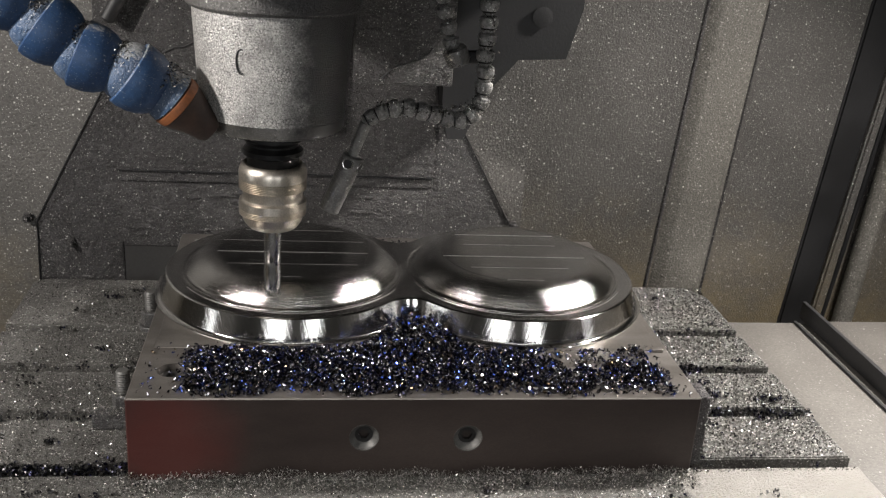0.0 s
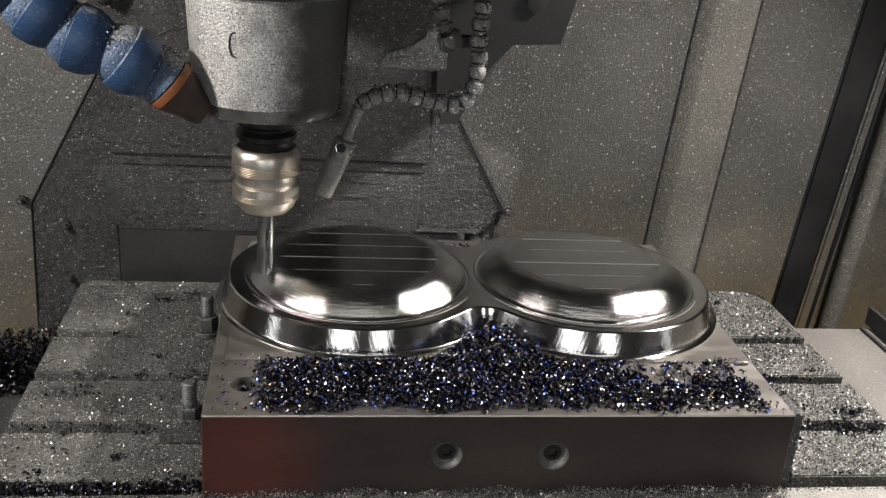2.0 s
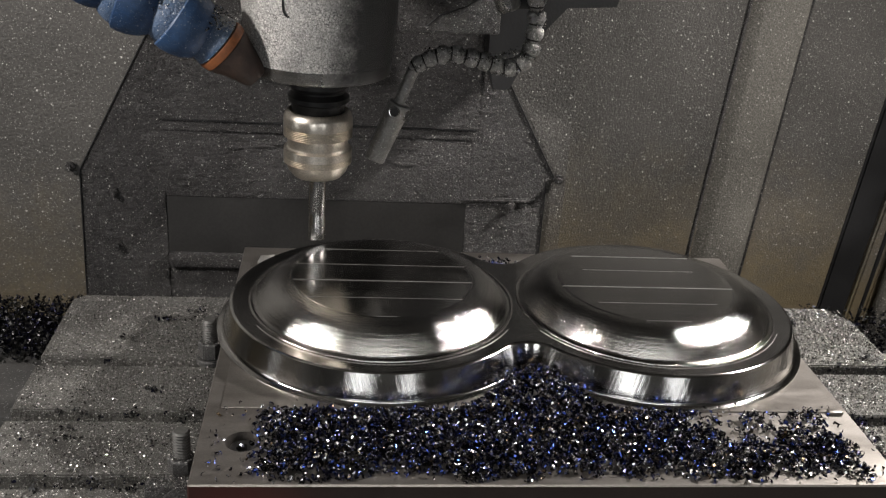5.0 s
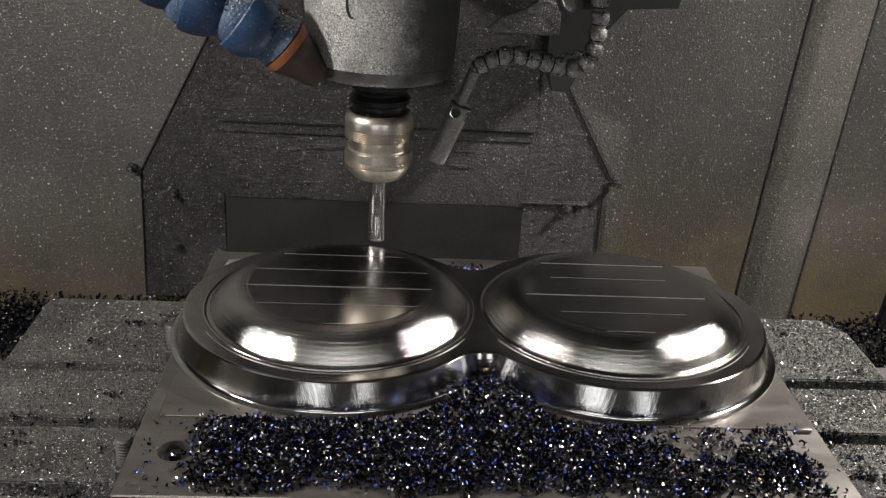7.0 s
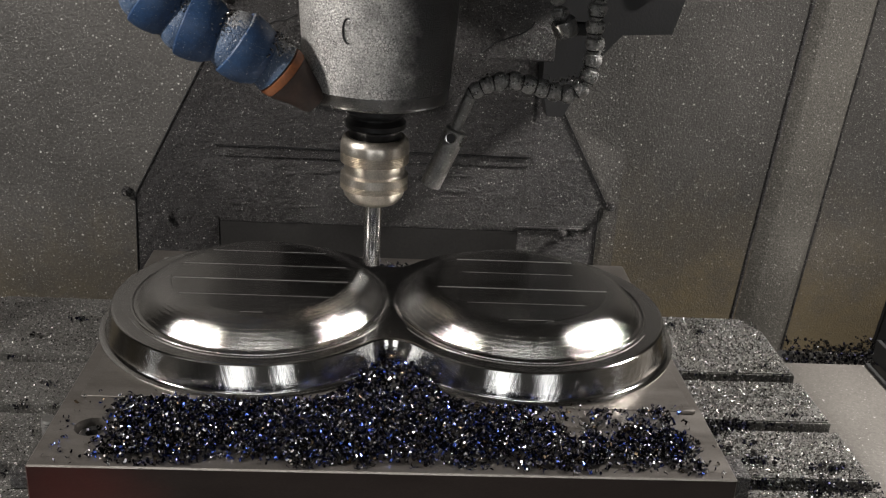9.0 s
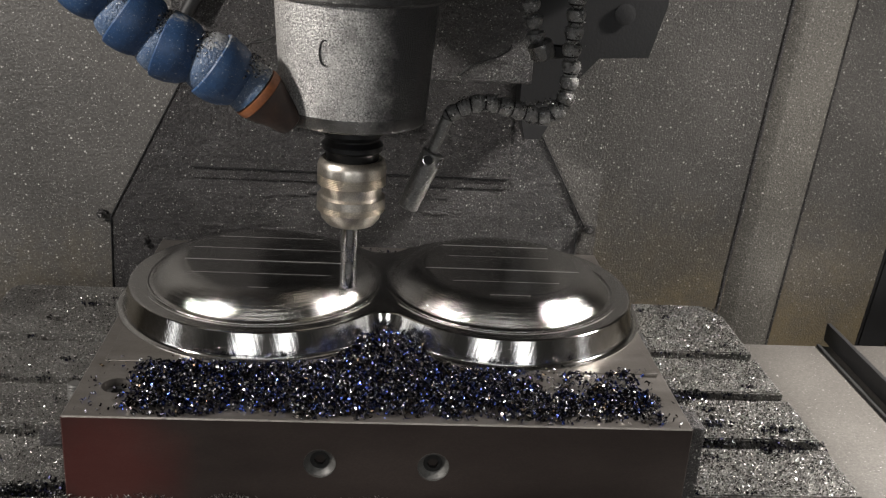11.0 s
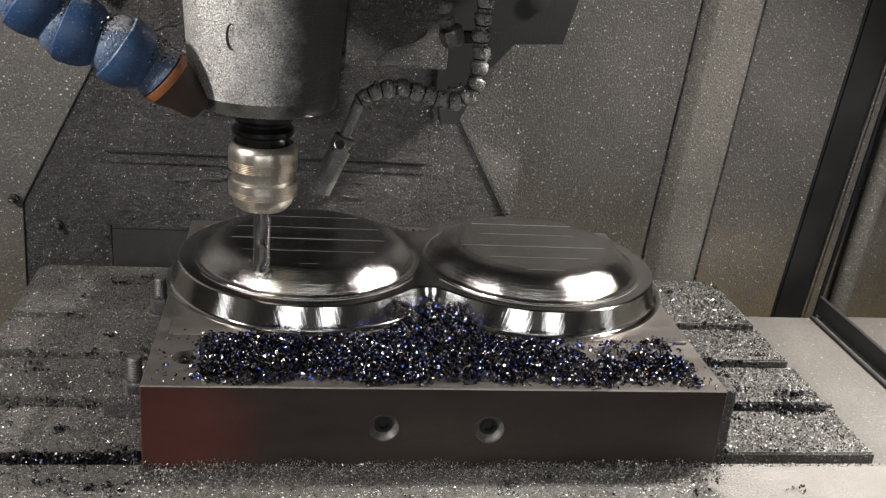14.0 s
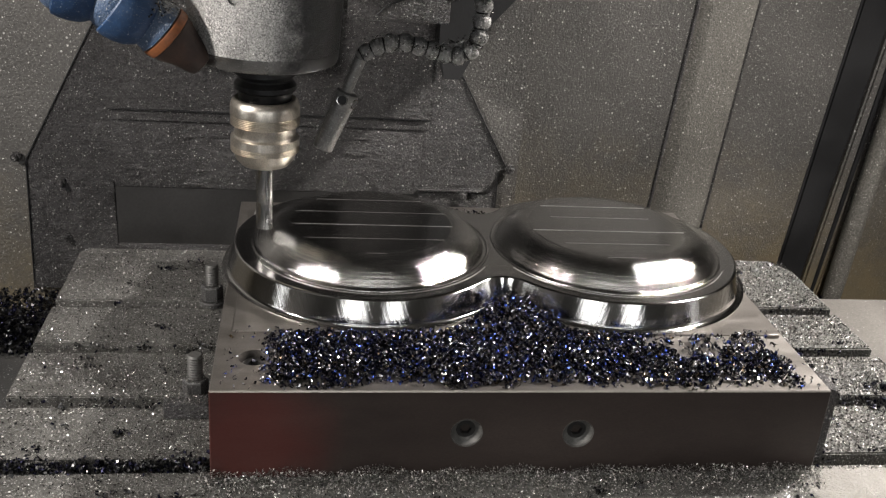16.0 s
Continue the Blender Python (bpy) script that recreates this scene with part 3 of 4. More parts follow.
def wall_ribs():
    def strip(name, xa0, xa1, xb0, xb1, y0, y1, z0, z1, mat, label):
        one = bmesh.new()
        vs = [one.verts.new(p) for p in ((xa0, y0, z0), (xa1, y0, z0), (xb1, y0, z1), (xb0, y0, z1), (xa0, y1, z0), (xa1, y1, z0), (xb1, y1, z1), (xb0, y1, z1))]
        for f in ((0, 1, 2, 3), (4, 7, 6, 5), (0, 4, 5, 1), (1, 5, 6, 2), (2, 6, 7, 3), (3, 7, 4, 0)):
            one.faces.new([vs[i] for i in f])
        bmesh.ops.bevel(one, geom=list(one.edges), offset=min(0.004, (xa1 - xa0) / 4), segments=2, affect="EDGES")
        return solid(name, one, mat, label, "wall trim", kind="structure")
    # a folded rib running up the recessed wall: a sloping flank, a flat crest, a soft fall to the joint
    one = bmesh.new()
    fold = ((0.617, 0.691, 0.0), (0.622, 0.695, 0.003), (0.638, 0.703, 0.012), (0.645, 0.709, 0.0135), (0.704, 0.777, 0.012), (0.712, 0.785, 0.006), (0.712, 0.785, 0.0))
    lo = [one.verts.new((a, RY - d + 0.001, -0.28)) for a, b, d in fold]
    hi = [one.verts.new((b, RY - d + 0.001, 0.75)) for a, b, d in fold]
    for i in range(len(fold)):
        j = (i + 1) % len(fold)
        one.faces.new((lo[i], lo[j], hi[j], hi[i]))
    one.faces.new(lo)
    one.faces.new(hi)
    solid("wall_rib", one, "rib", "raised folded rib on the dusty grey wall", "wall trim", kind="structure")
    # dark line added along the rib's left foot; no sheet joint there
    strip("wall_strip", 0.6100, 0.6162, 0.6840, 0.6902, RY - 0.0025, RY + 0.004, -0.28, 0.75, "cover", "dark vertical strip beside the wall rib")
    # the sheet joint along the rib's right edge
    strip("wall_strip", 0.7125, 0.7180, 0.7855, 0.7910, RY - 0.0035, RY + 0.004, -0.28, 0.75, "cover", "dark vertical strip beside the wall rib")
    # flat black strip, painting the shade of the open gap here
    strip("wall_edge", 0.875, 0.9270, 0.9675, 1.0300, RY - 0.006, RY + 0.03, -0.28, 0.75, "black", "black strip in place of the dark gap at the wall joint")
    strip("wall_post", 0.9273, 0.9490, 1.0303, 1.0420, RY - 0.014, RY + 0.03, -0.28, 0.75, "wall", "narrow dusty sheet-metal post")
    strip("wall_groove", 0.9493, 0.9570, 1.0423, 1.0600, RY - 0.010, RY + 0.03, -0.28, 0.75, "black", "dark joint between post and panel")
    strip("wall_panel", 0.9573, 1.36, 1.0603, 1.40, RY - 0.012, RY + 0.03, -0.28, 0.75, "wall", "dusty sheet-metal panel beside the joint")
    solid("wall_tube", rod((0.981, RY - 0.031, -0.28), (1.056, RY - 0.031, 0.75), 0.017, 20), "rib", "dusty round upright tube", "pipe", kind="structure")


wall_ribs()


def column_cover():
    cover = thing("column_cover", (0, WY, -0.12), "dark dusty sheet-metal cover over the machine column", "machine cover", kind="structure")
    # house-shaped plate with slanting upper edges
    pts = [bw(*p) for p in ((-0.3236, -0.10), (-0.3195, 0.085), (-0.117, 0.475), (0.0995, 0.475), (0.317, 0.093), (0.306, 0.088), (0.306, -0.10))]
    part("plate", prism(pts, WY - 0.004, WY + 0.002), "cover", cover)
    for a, b in (((-0.3195, 0.085), (-0.117, 0.475)), ((0.317, 0.093), (0.0995, 0.478)), ((-0.3195, 0.085), (-0.3236, -0.10)), ((0.306, 0.088), (0.306, -0.10))):
        (xa, za), (xb, zb) = bw(*a), bw(*b)
        part("seam", rod((xa, WY - 0.005, za), (xb, WY - 0.005, zb), 0.0010, 10), "black", cover, "black sealing seam")
    # the flat sheets over the column
    (x0, z0), (x1, z1) = bw(-0.209, 0.052), bw(0.197, 0.1405)
    part("lower_sheet", box(x0, x1, WY - 0.006, WY, z0, z1, 0.001), "cover", cover)
    (x0, z0), (x1, z1) = bw(-0.2125, 0.1445), bw(0.204, 0.30)
    part("upper_sheet", box(x0, x1, WY - 0.0075, WY, z0, z1, 0.001), "cover", cover)
    (x0, z0), (x1, z1) = bw(-0.2125, 0.1580), bw(0.204, 0.1600)
    part("ridge", box(x0, x1, WY - 0.0105, WY - 0.0070, z0, z1, 0.001), "darksteel", cover, "dark sheet edge")
    (x0, z0), (x1, z1) = bw(0.197, -0.10), bw(0.29, 0.062)
    part("side_sheet", box(x0, x1, WY - 0.0052, WY, z0, z1, 0.0005), "cover", cover)
    part("ledge", box(bw(0.195, 0)[0], bw(0.285, 0)[0], WY - 0.009, WY, bw(0, 0.0575)[1], bw(0, 0.060)[1], 0.0008), "cover", cover, "swarf-dusted ledge")
    (x0, z0), (x1, z1) = bw(-0.2985, -0.10), bw(-0.2095, 0.058)
    part("side_sheet", box(x0, x1, WY - 0.007, WY, z0, z1, 0.002), "cover", cover)
    # the way cover under the column, flush, the recess's shade in its colour
    (x0, z0), (x1, z1) = bw(-0.2085, -0.030), bw(0.1965, 0.0515)
    part("way_cover", box(x0, x1, WY - 0.0055, WY, z0, z1), "rubber", cover, "flush way cover with the recess's shade in its dark colour")
    part("ledge", box(x0, x1, WY - 0.014, WY, z0 - 0.02, z0, 0.002), "cover", cover, "swarf-dusted ledge")
    rng = np.random.default_rng(17)
    for _ in range(16):
        x, z = rng.uniform(-0.19, 0.17), rng.choice((0.131, 0.105, 0.078, 0.060)) + rng.normal(0, 0.004)
        x, z = bw(x, z)
        w, h = rng.uniform(0.006, 0.028), rng.uniform(0.0014, 0.0034)
        lump = bmesh.new()
        bmesh.ops.create_icosphere(lump, subdivisions=2, radius=1, matrix=Matrix.Translation((x, WY - 0.006, z)) @ Matrix.Diagonal((w, 0.0022, h, 1)))
        for v in lump.verts:
            v.co.z += 0.0016 * noise.noise((v.co.x * 140, 0, z * 50)) + 0.0010 * noise.noise(v.co * 500)
        part("crust", lump, "cover", cover, "caked swarf crust")
    for x, z in ((-0.331, 0.0890), (-0.2765, 0.0550), (-0.2755, -0.0214), (0.3215, 0.0932), (0.2590, 0.0530)):
        x, z = bw(x, z)
        nut = rod((x, WY - 0.003, z), (x, WY - 0.010, z), 0.0070, 6, bevel=0.001)
        rod((x, WY - 0.004, z), (x, WY - 0.018, z), 0.0040, 12, bevel=0.001, bm=nut)
        part("nut", nut, "cover", cover, "dark hexagon nut on a stud")


column_cover()


def head():
    h = thing("spindle_head", (0, 0, 0.31), "swarf-dusted grey spindle nose under a black head casting, widened out of view to shade the nose", "machine spindle")
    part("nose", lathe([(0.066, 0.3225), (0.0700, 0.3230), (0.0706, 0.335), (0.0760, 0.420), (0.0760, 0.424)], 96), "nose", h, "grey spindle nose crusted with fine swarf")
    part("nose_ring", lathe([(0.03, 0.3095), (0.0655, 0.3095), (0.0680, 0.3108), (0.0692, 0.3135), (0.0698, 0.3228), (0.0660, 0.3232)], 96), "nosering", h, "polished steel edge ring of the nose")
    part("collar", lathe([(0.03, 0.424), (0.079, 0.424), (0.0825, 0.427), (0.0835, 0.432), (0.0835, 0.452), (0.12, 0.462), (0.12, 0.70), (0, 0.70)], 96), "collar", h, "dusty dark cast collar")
    curl = None
    for i in range(9):
        a, b = [(-0.026 + 0.0045 * math.cos(q), 0.383 + 0.011 * math.sin(q)) for q in (1.2 + 0.42 * i, 1.2 + 0.42 * (i + 1))]
        curl = rod((a[0], -math.sqrt(0.0741 ** 2 - a[0] ** 2), a[1]), (b[0], -math.sqrt(0.0741 ** 2 - b[0] ** 2), b[1]), 0.0009, 6, bm=curl)
    part("shaving", curl, "black", h, "thin black shaving stuck to the nose")
    # right of x 0.17 this is unseen, added to block the right lamp
    part("casting", box(-0.17, 0.27, -0.07, 0.30, 0.472, 0.9, 0.012), "black", h, "black head casting, widened out of view to shade the nose")
    # unseen block added to keep the right work light off the nose
    part("side_blocker", box(0.2705, 0.36, -0.07, 0.289, 0.463, 0.9, 0.004), "black", h, "black head casting, widened out of view to shade the nose")
    part("mounting_plate", box(bw(0.09, 0)[0] * 0.96, 0.2085, 0.235, 0.275, 0.305, 0.50, 0.003), "cover", h, "dusty plate with a crack-like scratch")
    part("mounting_plate", box(-0.215, -0.06, 0.235, 0.275, 0.301, 0.50, 0.003), "cover", h, "dusty plate behind the spindle")
    crack = None
    pts = [(0.120, 0.312), (0.134, 0.325), (0.150, 0.331), (0.166, 0.337), (0.178, 0.345), (0.181, 0.352)]
    for a, b in zip(pts, pts[1:]):
        crack = rod((a[0], 0.2345, a[1]), (b[0], 0.2345, b[1]), 0.0011, 6, bm=crack)
    part("scratch", crack, "black", h, "dark branching scratch")
    part("cable", rod((-0.168, 0.224, 0.418), (-0.1965, 0.224, 0.368), 0.0085, 16, bevel=0.002), "black", h, "black cable end before the plate")
    mark = None
    for a, b in (((-0.139, 0.330), (-0.124, 0.3385)), ((-0.124, 0.3385), (-0.112, 0.340)), ((-0.112, 0.340), (-0.098, 0.347))):
        mark = rod((a[0], 0.2345, a[1]), (b[0], 0.2345, b[1]), 0.0010, 6, bm=mark)
    part("scratch", mark, "black", h, "dark branching scratch")
    part("bracket", prism([(0.215, 0.225), (0.235, 0.225), (0.268, 0.295), (0.30, 0.332), (0.362, 0.336), (0.378, 0.40), (0.378, 0.50), (0.205, 0.50), (0.205, 0.27)], 0.29, 0.33), "black", h, "black angular motor bracket")
    part("knob", lathe([(0, 0), (0.012, 0), (0.013, 0.004), (0, 0.006)], 24, pose(0.325, 0.289, 0.388, 90)), "black", h, "round screw cap")


head()


def tool_holder():
    t = thing("milling_chuck", (0, 0, 0.135), "nickel-plated milling chuck holding a slim end mill", "tool holder")
    part("flange", lathe([(0.022, 0.3095), (0.0275, 0.3095), (0.0275, 0.304), (0.0298, 0.302), (0.0298, 0.296), (0.0255, 0.2915), (0.0255, 0.290), (0.0298, 0.2855), (0.0298, 0.281), (0.0270, 0.279), (0.0258, 0.2755), (0.0258, 0.268)], 64), "darksteel", t, "black grooved tool-holder flange")
    prof = [(0.0255, 0.2705), (0.0290, 0.2715), (0.0318, 0.2695), (0.0333, 0.2655), (0.0338, 0.2635), (0.0338, 0.2560)]
    z = 0.2560
    for i in range(6):
        prof += [(0.0329, z - 0.0003), (0.0329, z - 0.0009), (0.0338, z - 0.0013), (0.0338, z - 0.0017)]
        z -= 0.0017
    prof += [(0.0322, 0.2454), (0.0304, 0.2446), (0.0298, 0.2430), (0.0300, 0.2350), (0.0310, 0.2338), (0.0334, 0.2330), (0.0338, 0.2255)]
    z = 0.2255
    for i in range(4):
        prof += [(0.0329, z - 0.0003), (0.0329, z - 0.0009), (0.0337, z - 0.0013), (0.0337, z - 0.0016)]
        z -= 0.0016
    prof += [(0.0315, 0.2182), (0.0290, 0.2105), (0.0240, 0.2045), (0.0215, 0.2035), (0.0150, 0.2025), (0.0085, 0.2035)]
    part("nut", lathe(prof, 96), "brass", t, "nickel-plated clamping nut with knurled bands")
    part("end_mill", lathe([(0.0085, 0.205), (0.0088, 0.203), (0.0088, 0.170), (0.0084, 0.168), (0.0084, 0.160), (0.0088, 0.158), (0.0088, 0.1355), (0.0080, 0.1345), (0, 0.1342)], 48), "carbide", t, "bright steel end mill")
    return t


CHUCK = tool_holder()


def bead(c, d, r, mat, parent, label="", name="hose_bead"):
    """A ball-and-socket hose link along d: a ball in front, a skirted cup behind."""
    d = Vector(d).normalized()
    m = Matrix.Translation(c) @ d.to_track_quat("Z", "Y").to_matrix().to_4x4()
    prof = [(0, -0.85), (0.55, -0.85), (0.66, -0.72), (0.60, -0.66), (0.62, -0.56), (0.98, -0.56), (1.07, -0.46), (1.08, -0.22), (1.02, 0.10), (0.90, 0.40), (0.72, 0.62), (0.55, 0.75), (0, 0.80)]
    return part(name, lathe([(a * r, b * r) for a, b in prof], 32, m), mat, parent, label)


def blue_hose():
    h = thing("coolant_hose", (-0.12, -0.06, 0.36), "blue jointed coolant hose with an orange nozzle", "coolant hose")
    pts = [(-0.258, -0.062, 0.462), (-0.226, -0.06, 0.433), (-0.1935, -0.058, 0.4035), (-0.1615, -0.056, 0.3800), (-0.1205, -0.055, 0.3630)]
    r = 0.0300
    for a, b in zip(pts, pts[1:] + [(-0.092, -0.05, 0.3420)]):
        d = (Vector(b) - Vector(a)).normalized()
        m = Matrix.Translation(a) @ d.to_track_quat("Z", "Y").to_matrix().to_4x4()
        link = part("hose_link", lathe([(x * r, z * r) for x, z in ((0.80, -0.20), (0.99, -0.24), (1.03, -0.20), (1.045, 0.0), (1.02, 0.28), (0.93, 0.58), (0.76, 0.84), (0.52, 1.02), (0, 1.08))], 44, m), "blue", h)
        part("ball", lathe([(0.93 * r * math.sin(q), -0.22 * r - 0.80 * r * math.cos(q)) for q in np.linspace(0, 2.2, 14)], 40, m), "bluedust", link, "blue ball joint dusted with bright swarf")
    d = Vector((0.030, 0.006, -0.027)).normalized()
    c = Vector((-0.089, -0.05, 0.343))
    m = Matrix.Translation(c) @ d.to_track_quat("Z", "Y").to_matrix().to_4x4()
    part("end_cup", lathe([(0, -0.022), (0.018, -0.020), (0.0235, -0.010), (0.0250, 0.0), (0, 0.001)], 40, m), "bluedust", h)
    part("nozzle", lathe([(0, 0.0015), (0.0252, 0.0015), (0.0256, 0.003), (0.0246, 0.0095), (0, 0.0098)], 40, m), "orange", h, "worn orange nozzle base")
    part("nozzle_tip", lathe([(0, 0.0100), (0.0242, 0.0100), (0.0226, 0.016), (0.0190, 0.024), (0.0160, 0.033), (0.0145, 0.041), (0.0125, 0.046), (0.0085, 0.0475), (0, 0.0475)], 40, m), "tip", h, "dark brown nozzle tip")


blue_hose()


def small_hose():
    h = thing("air_hose", (0.14, 0.01, 0.32), "thin jointed air hose coated with swarf", "air hose")
    line = [(0.2073, 0.4470), (0.2075, 0.4308), (0.2078, 0.4145), (0.2074, 0.3979), (0.2071, 0.3817), (0.2085, 0.3655), (0.2075, 0.3500), (0.2050, 0.3350), (0.1965, 0.3225), (0.1835, 0.3180), (0.1703, 0.3203), (0.1580, 0.3237), (0.1447, 0.3266), (0.1308, 0.3290), (0.1165, 0.3268), (0.1040, 0.3222), (0.0945, 0.3165)]
    for i, (x, z) in enumerate(line):
        a, b = line[max(i - 1, 0)], line[min(i + 1, len(line) - 1)]
        d = Vector((b[0] - a[0], 0, b[1] - a[1])).normalized()
        m = Matrix.Translation((x, 0.01, z)) @ d.to_track_quat("Z", "Y").to_matrix().to_4x4()
        r = 0.0090 if i < len(line) - 2 else 0.0080
        cup = [(0.55, -1.02), (0.72, -1.00), (0.95, -0.86), (1.03, -0.62), (1.04, -0.30), (0.98, 0.02), (0.84, 0.26), (0.62, 0.36), (0.55, 0.34)]
        link = part("hose_bead", lathe([(q * r, w * r) for q, w in cup], 28, m), "hose", h)
        part("ball", lathe([(0.78 * r * math.sin(q), 0.42 * r - 0.55 * r * math.cos(q)) for q in np.linspace(0.7, 2.7, 9)], 24, m), "hose", link)
        part("ring", lathe([(q * r, w * r) for q, w in ((0.66, 0.30), (0.80, 0.28), (0.84, 0.36), (0.80, 0.46), (0.66, 0.46))], 28, m), "darksteel", link, "dark ring between hose links")
    part("stem", rod((0.0915, 0.01, 0.3120), (0.0780, 0.01, 0.2760), 0.0062, 20, 0.0054, bevel=0.0008), "pipe", h, "thin grey stem")
    a, b = Vector((0.0805, 0.010, 0.2775)), Vector((0.0565, 0.010, 0.2185))
    d = (b - a).normalized()
    nozzle = part("nozzle", rod(a, b, 0.0114, 36, 0.0104, bevel=0.0012), "pipe", h, "grey round air nozzle")
    for turn in (-20, 62):
        out = Vector((math.sin(radians(turn)), -math.cos(radians(turn)), 0))
        out = (out - d * out.dot(d)).normalized()
        c = a + d * 0.0078 + out * 0.0109
        m = Matrix.Translation(c) @ out.to_track_quat("Z", "Y").to_matrix().to_4x4()
        part("hole", lathe([(0.0046, 0.0007), (0, 0.0006)], 24, m), "black", nozzle, "dark cross hole")
        part("hole_rim", lathe([(0.0044, 0.0002), (0.0046, 0.0010), (0.0054, 0.0011), (0.0058, 0.0002)], 24, m), "carbide", nozzle, "bright rim of the cross hole")
    second = thing("hose_end", (0.17, 0.03, 0.40), "swarf-caked end of a second thin hose", "air hose")
    for i in range(5):
        f = i / 4
        bead((0.1600 + 0.0150 * f, 0.03, 0.452 - 0.060 * f), (0.015, 0, -0.06), 0.0082, "hose", second)
    m = Matrix.Translation((0.1815, 0.03, 0.3790)) @ pose(0, 0, 0, 0, 158, 0)
    part("end_cap", lathe([(0, -0.010), (0.010, -0.010), (0.0125, -0.007), (0.0125, 0.005), (0.010, 0.009), (0, 0.010)], 28, m), "nosering", second, "dull grey end cap")
    part("clip", box(0.176, 0.206, 0.033, 0.045, 0.371, 0.384, 0.003), "black", second, "black hose clip")


small_hose()


def hose_swarf():
    rng = np.random.default_rng(21)
    out = []
    for (x, y, z), r, n in (((-0.230, -0.062, 0.437), 0.027, 260), ((-0.2005, -0.060, 0.4095), 0.027, 420), ((-0.1690, -0.058, 0.3855), 0.027, 520), ((-0.1290, -0.056, 0.3665), 0.027, 520), ((-0.0965, -0.052, 0.3500), 0.026, 420)):
        for _ in range(n):
            d = Vector((rng.normal(0, 0.5), rng.normal(-0.35, 0.5), 0.35 + abs(rng.normal(0.5, 0.5)))).normalized()
            out.append((x + d.x * r, y + d.y * r, z + d.z * r))
    for i in range(460):
        f = rng.uniform()
        x, z = (0.100 + 0.105 * f, 0.322 + 0.004 * math.sin(f * 9)) if rng.uniform() < 0.6 else (0.2085, 0.32 + 0.10 * f)
        out.append((x + rng.normal(0, 0.004), 0.003 + rng.normal(0, 0.004), z + 0.0085 + rng.normal(0, 0.0015)))
    chips("hose_swarf", np.array(out), "greychip", 0.0012, "bright flakes of swarf caught on the hoses", origin=(0, 0, 0.32), seed=22, turn=(40, 200))


hose_swarf()


# ---- on the table ----
SLOTS = (0.180, 0.077, -0.026, -0.129)
TX0, TX1, TY0, TY1 = -0.327, 0.613, -0.245, 0.334


def machine_table():
    t = thing("machine_table", (0.14, 0.05, -0.08), "cast-iron T-slot machine table strewn with swarf", "machine table", table=True)
    edges = [TY1] + [y + s for y in SLOTS for s in (0.009, -0.009)] + [TY0]
    for i in range(0, len(edges), 2):
        hi, lo = edges[i], edges[i + 1]
        if i == 0:
            strip = prism([(TX0 + 0.012, hi), (TX0, hi - 0.012), (TX0, lo), (TX1, lo), (TX1, hi - 0.035), (TX1 - 0.022, hi)], -0.030, 0.0, "z")
        else:
            strip = box(TX0, TX1, lo, hi, -0.030, 0.0)
        bmesh.ops.bevel(strip, geom=[e for e in strip.edges if all(v.co.z > -0.001 for v in e.verts)], offset=0.0015, segments=2, affect="EDGES")
        part("table_rib", strip, "table", t)
    part("bed", box(TX0 + 0.002, TX1 - 0.002, TY0 + 0.002, TY1 - 0.002, -0.10, -0.0305), "table_side", t)
    # the guard plate beyond the table's end
    part("guard_plate", box(TX1 + 0.001, 0.745, -0.30, 0.245, -0.020, -0.014, 0.001), "grey", t, "clean grey guard plate")
    part("guard_bead", box(0.722, 0.727, -0.30, 0.243, -0.0138, -0.010, 0.001), "black", t, "dark rubber bead")
    part("guard_lip", box(0.740, 0.746, -0.30, 0.262, -0.0135, 0.012, 0.001), "black", t, "black raised guard lip")
    part("outer_plate", box(0.747, 1.05, -0.30, 0.255, -0.022, -0.016, 0.001), "grey", t, "dusty outer guard plate")
    return t


machine_table()

BX0, BX1, BY0, BY1, BZ = -0.1254, 0.4232, -0.1485, 0.285, 0.0875


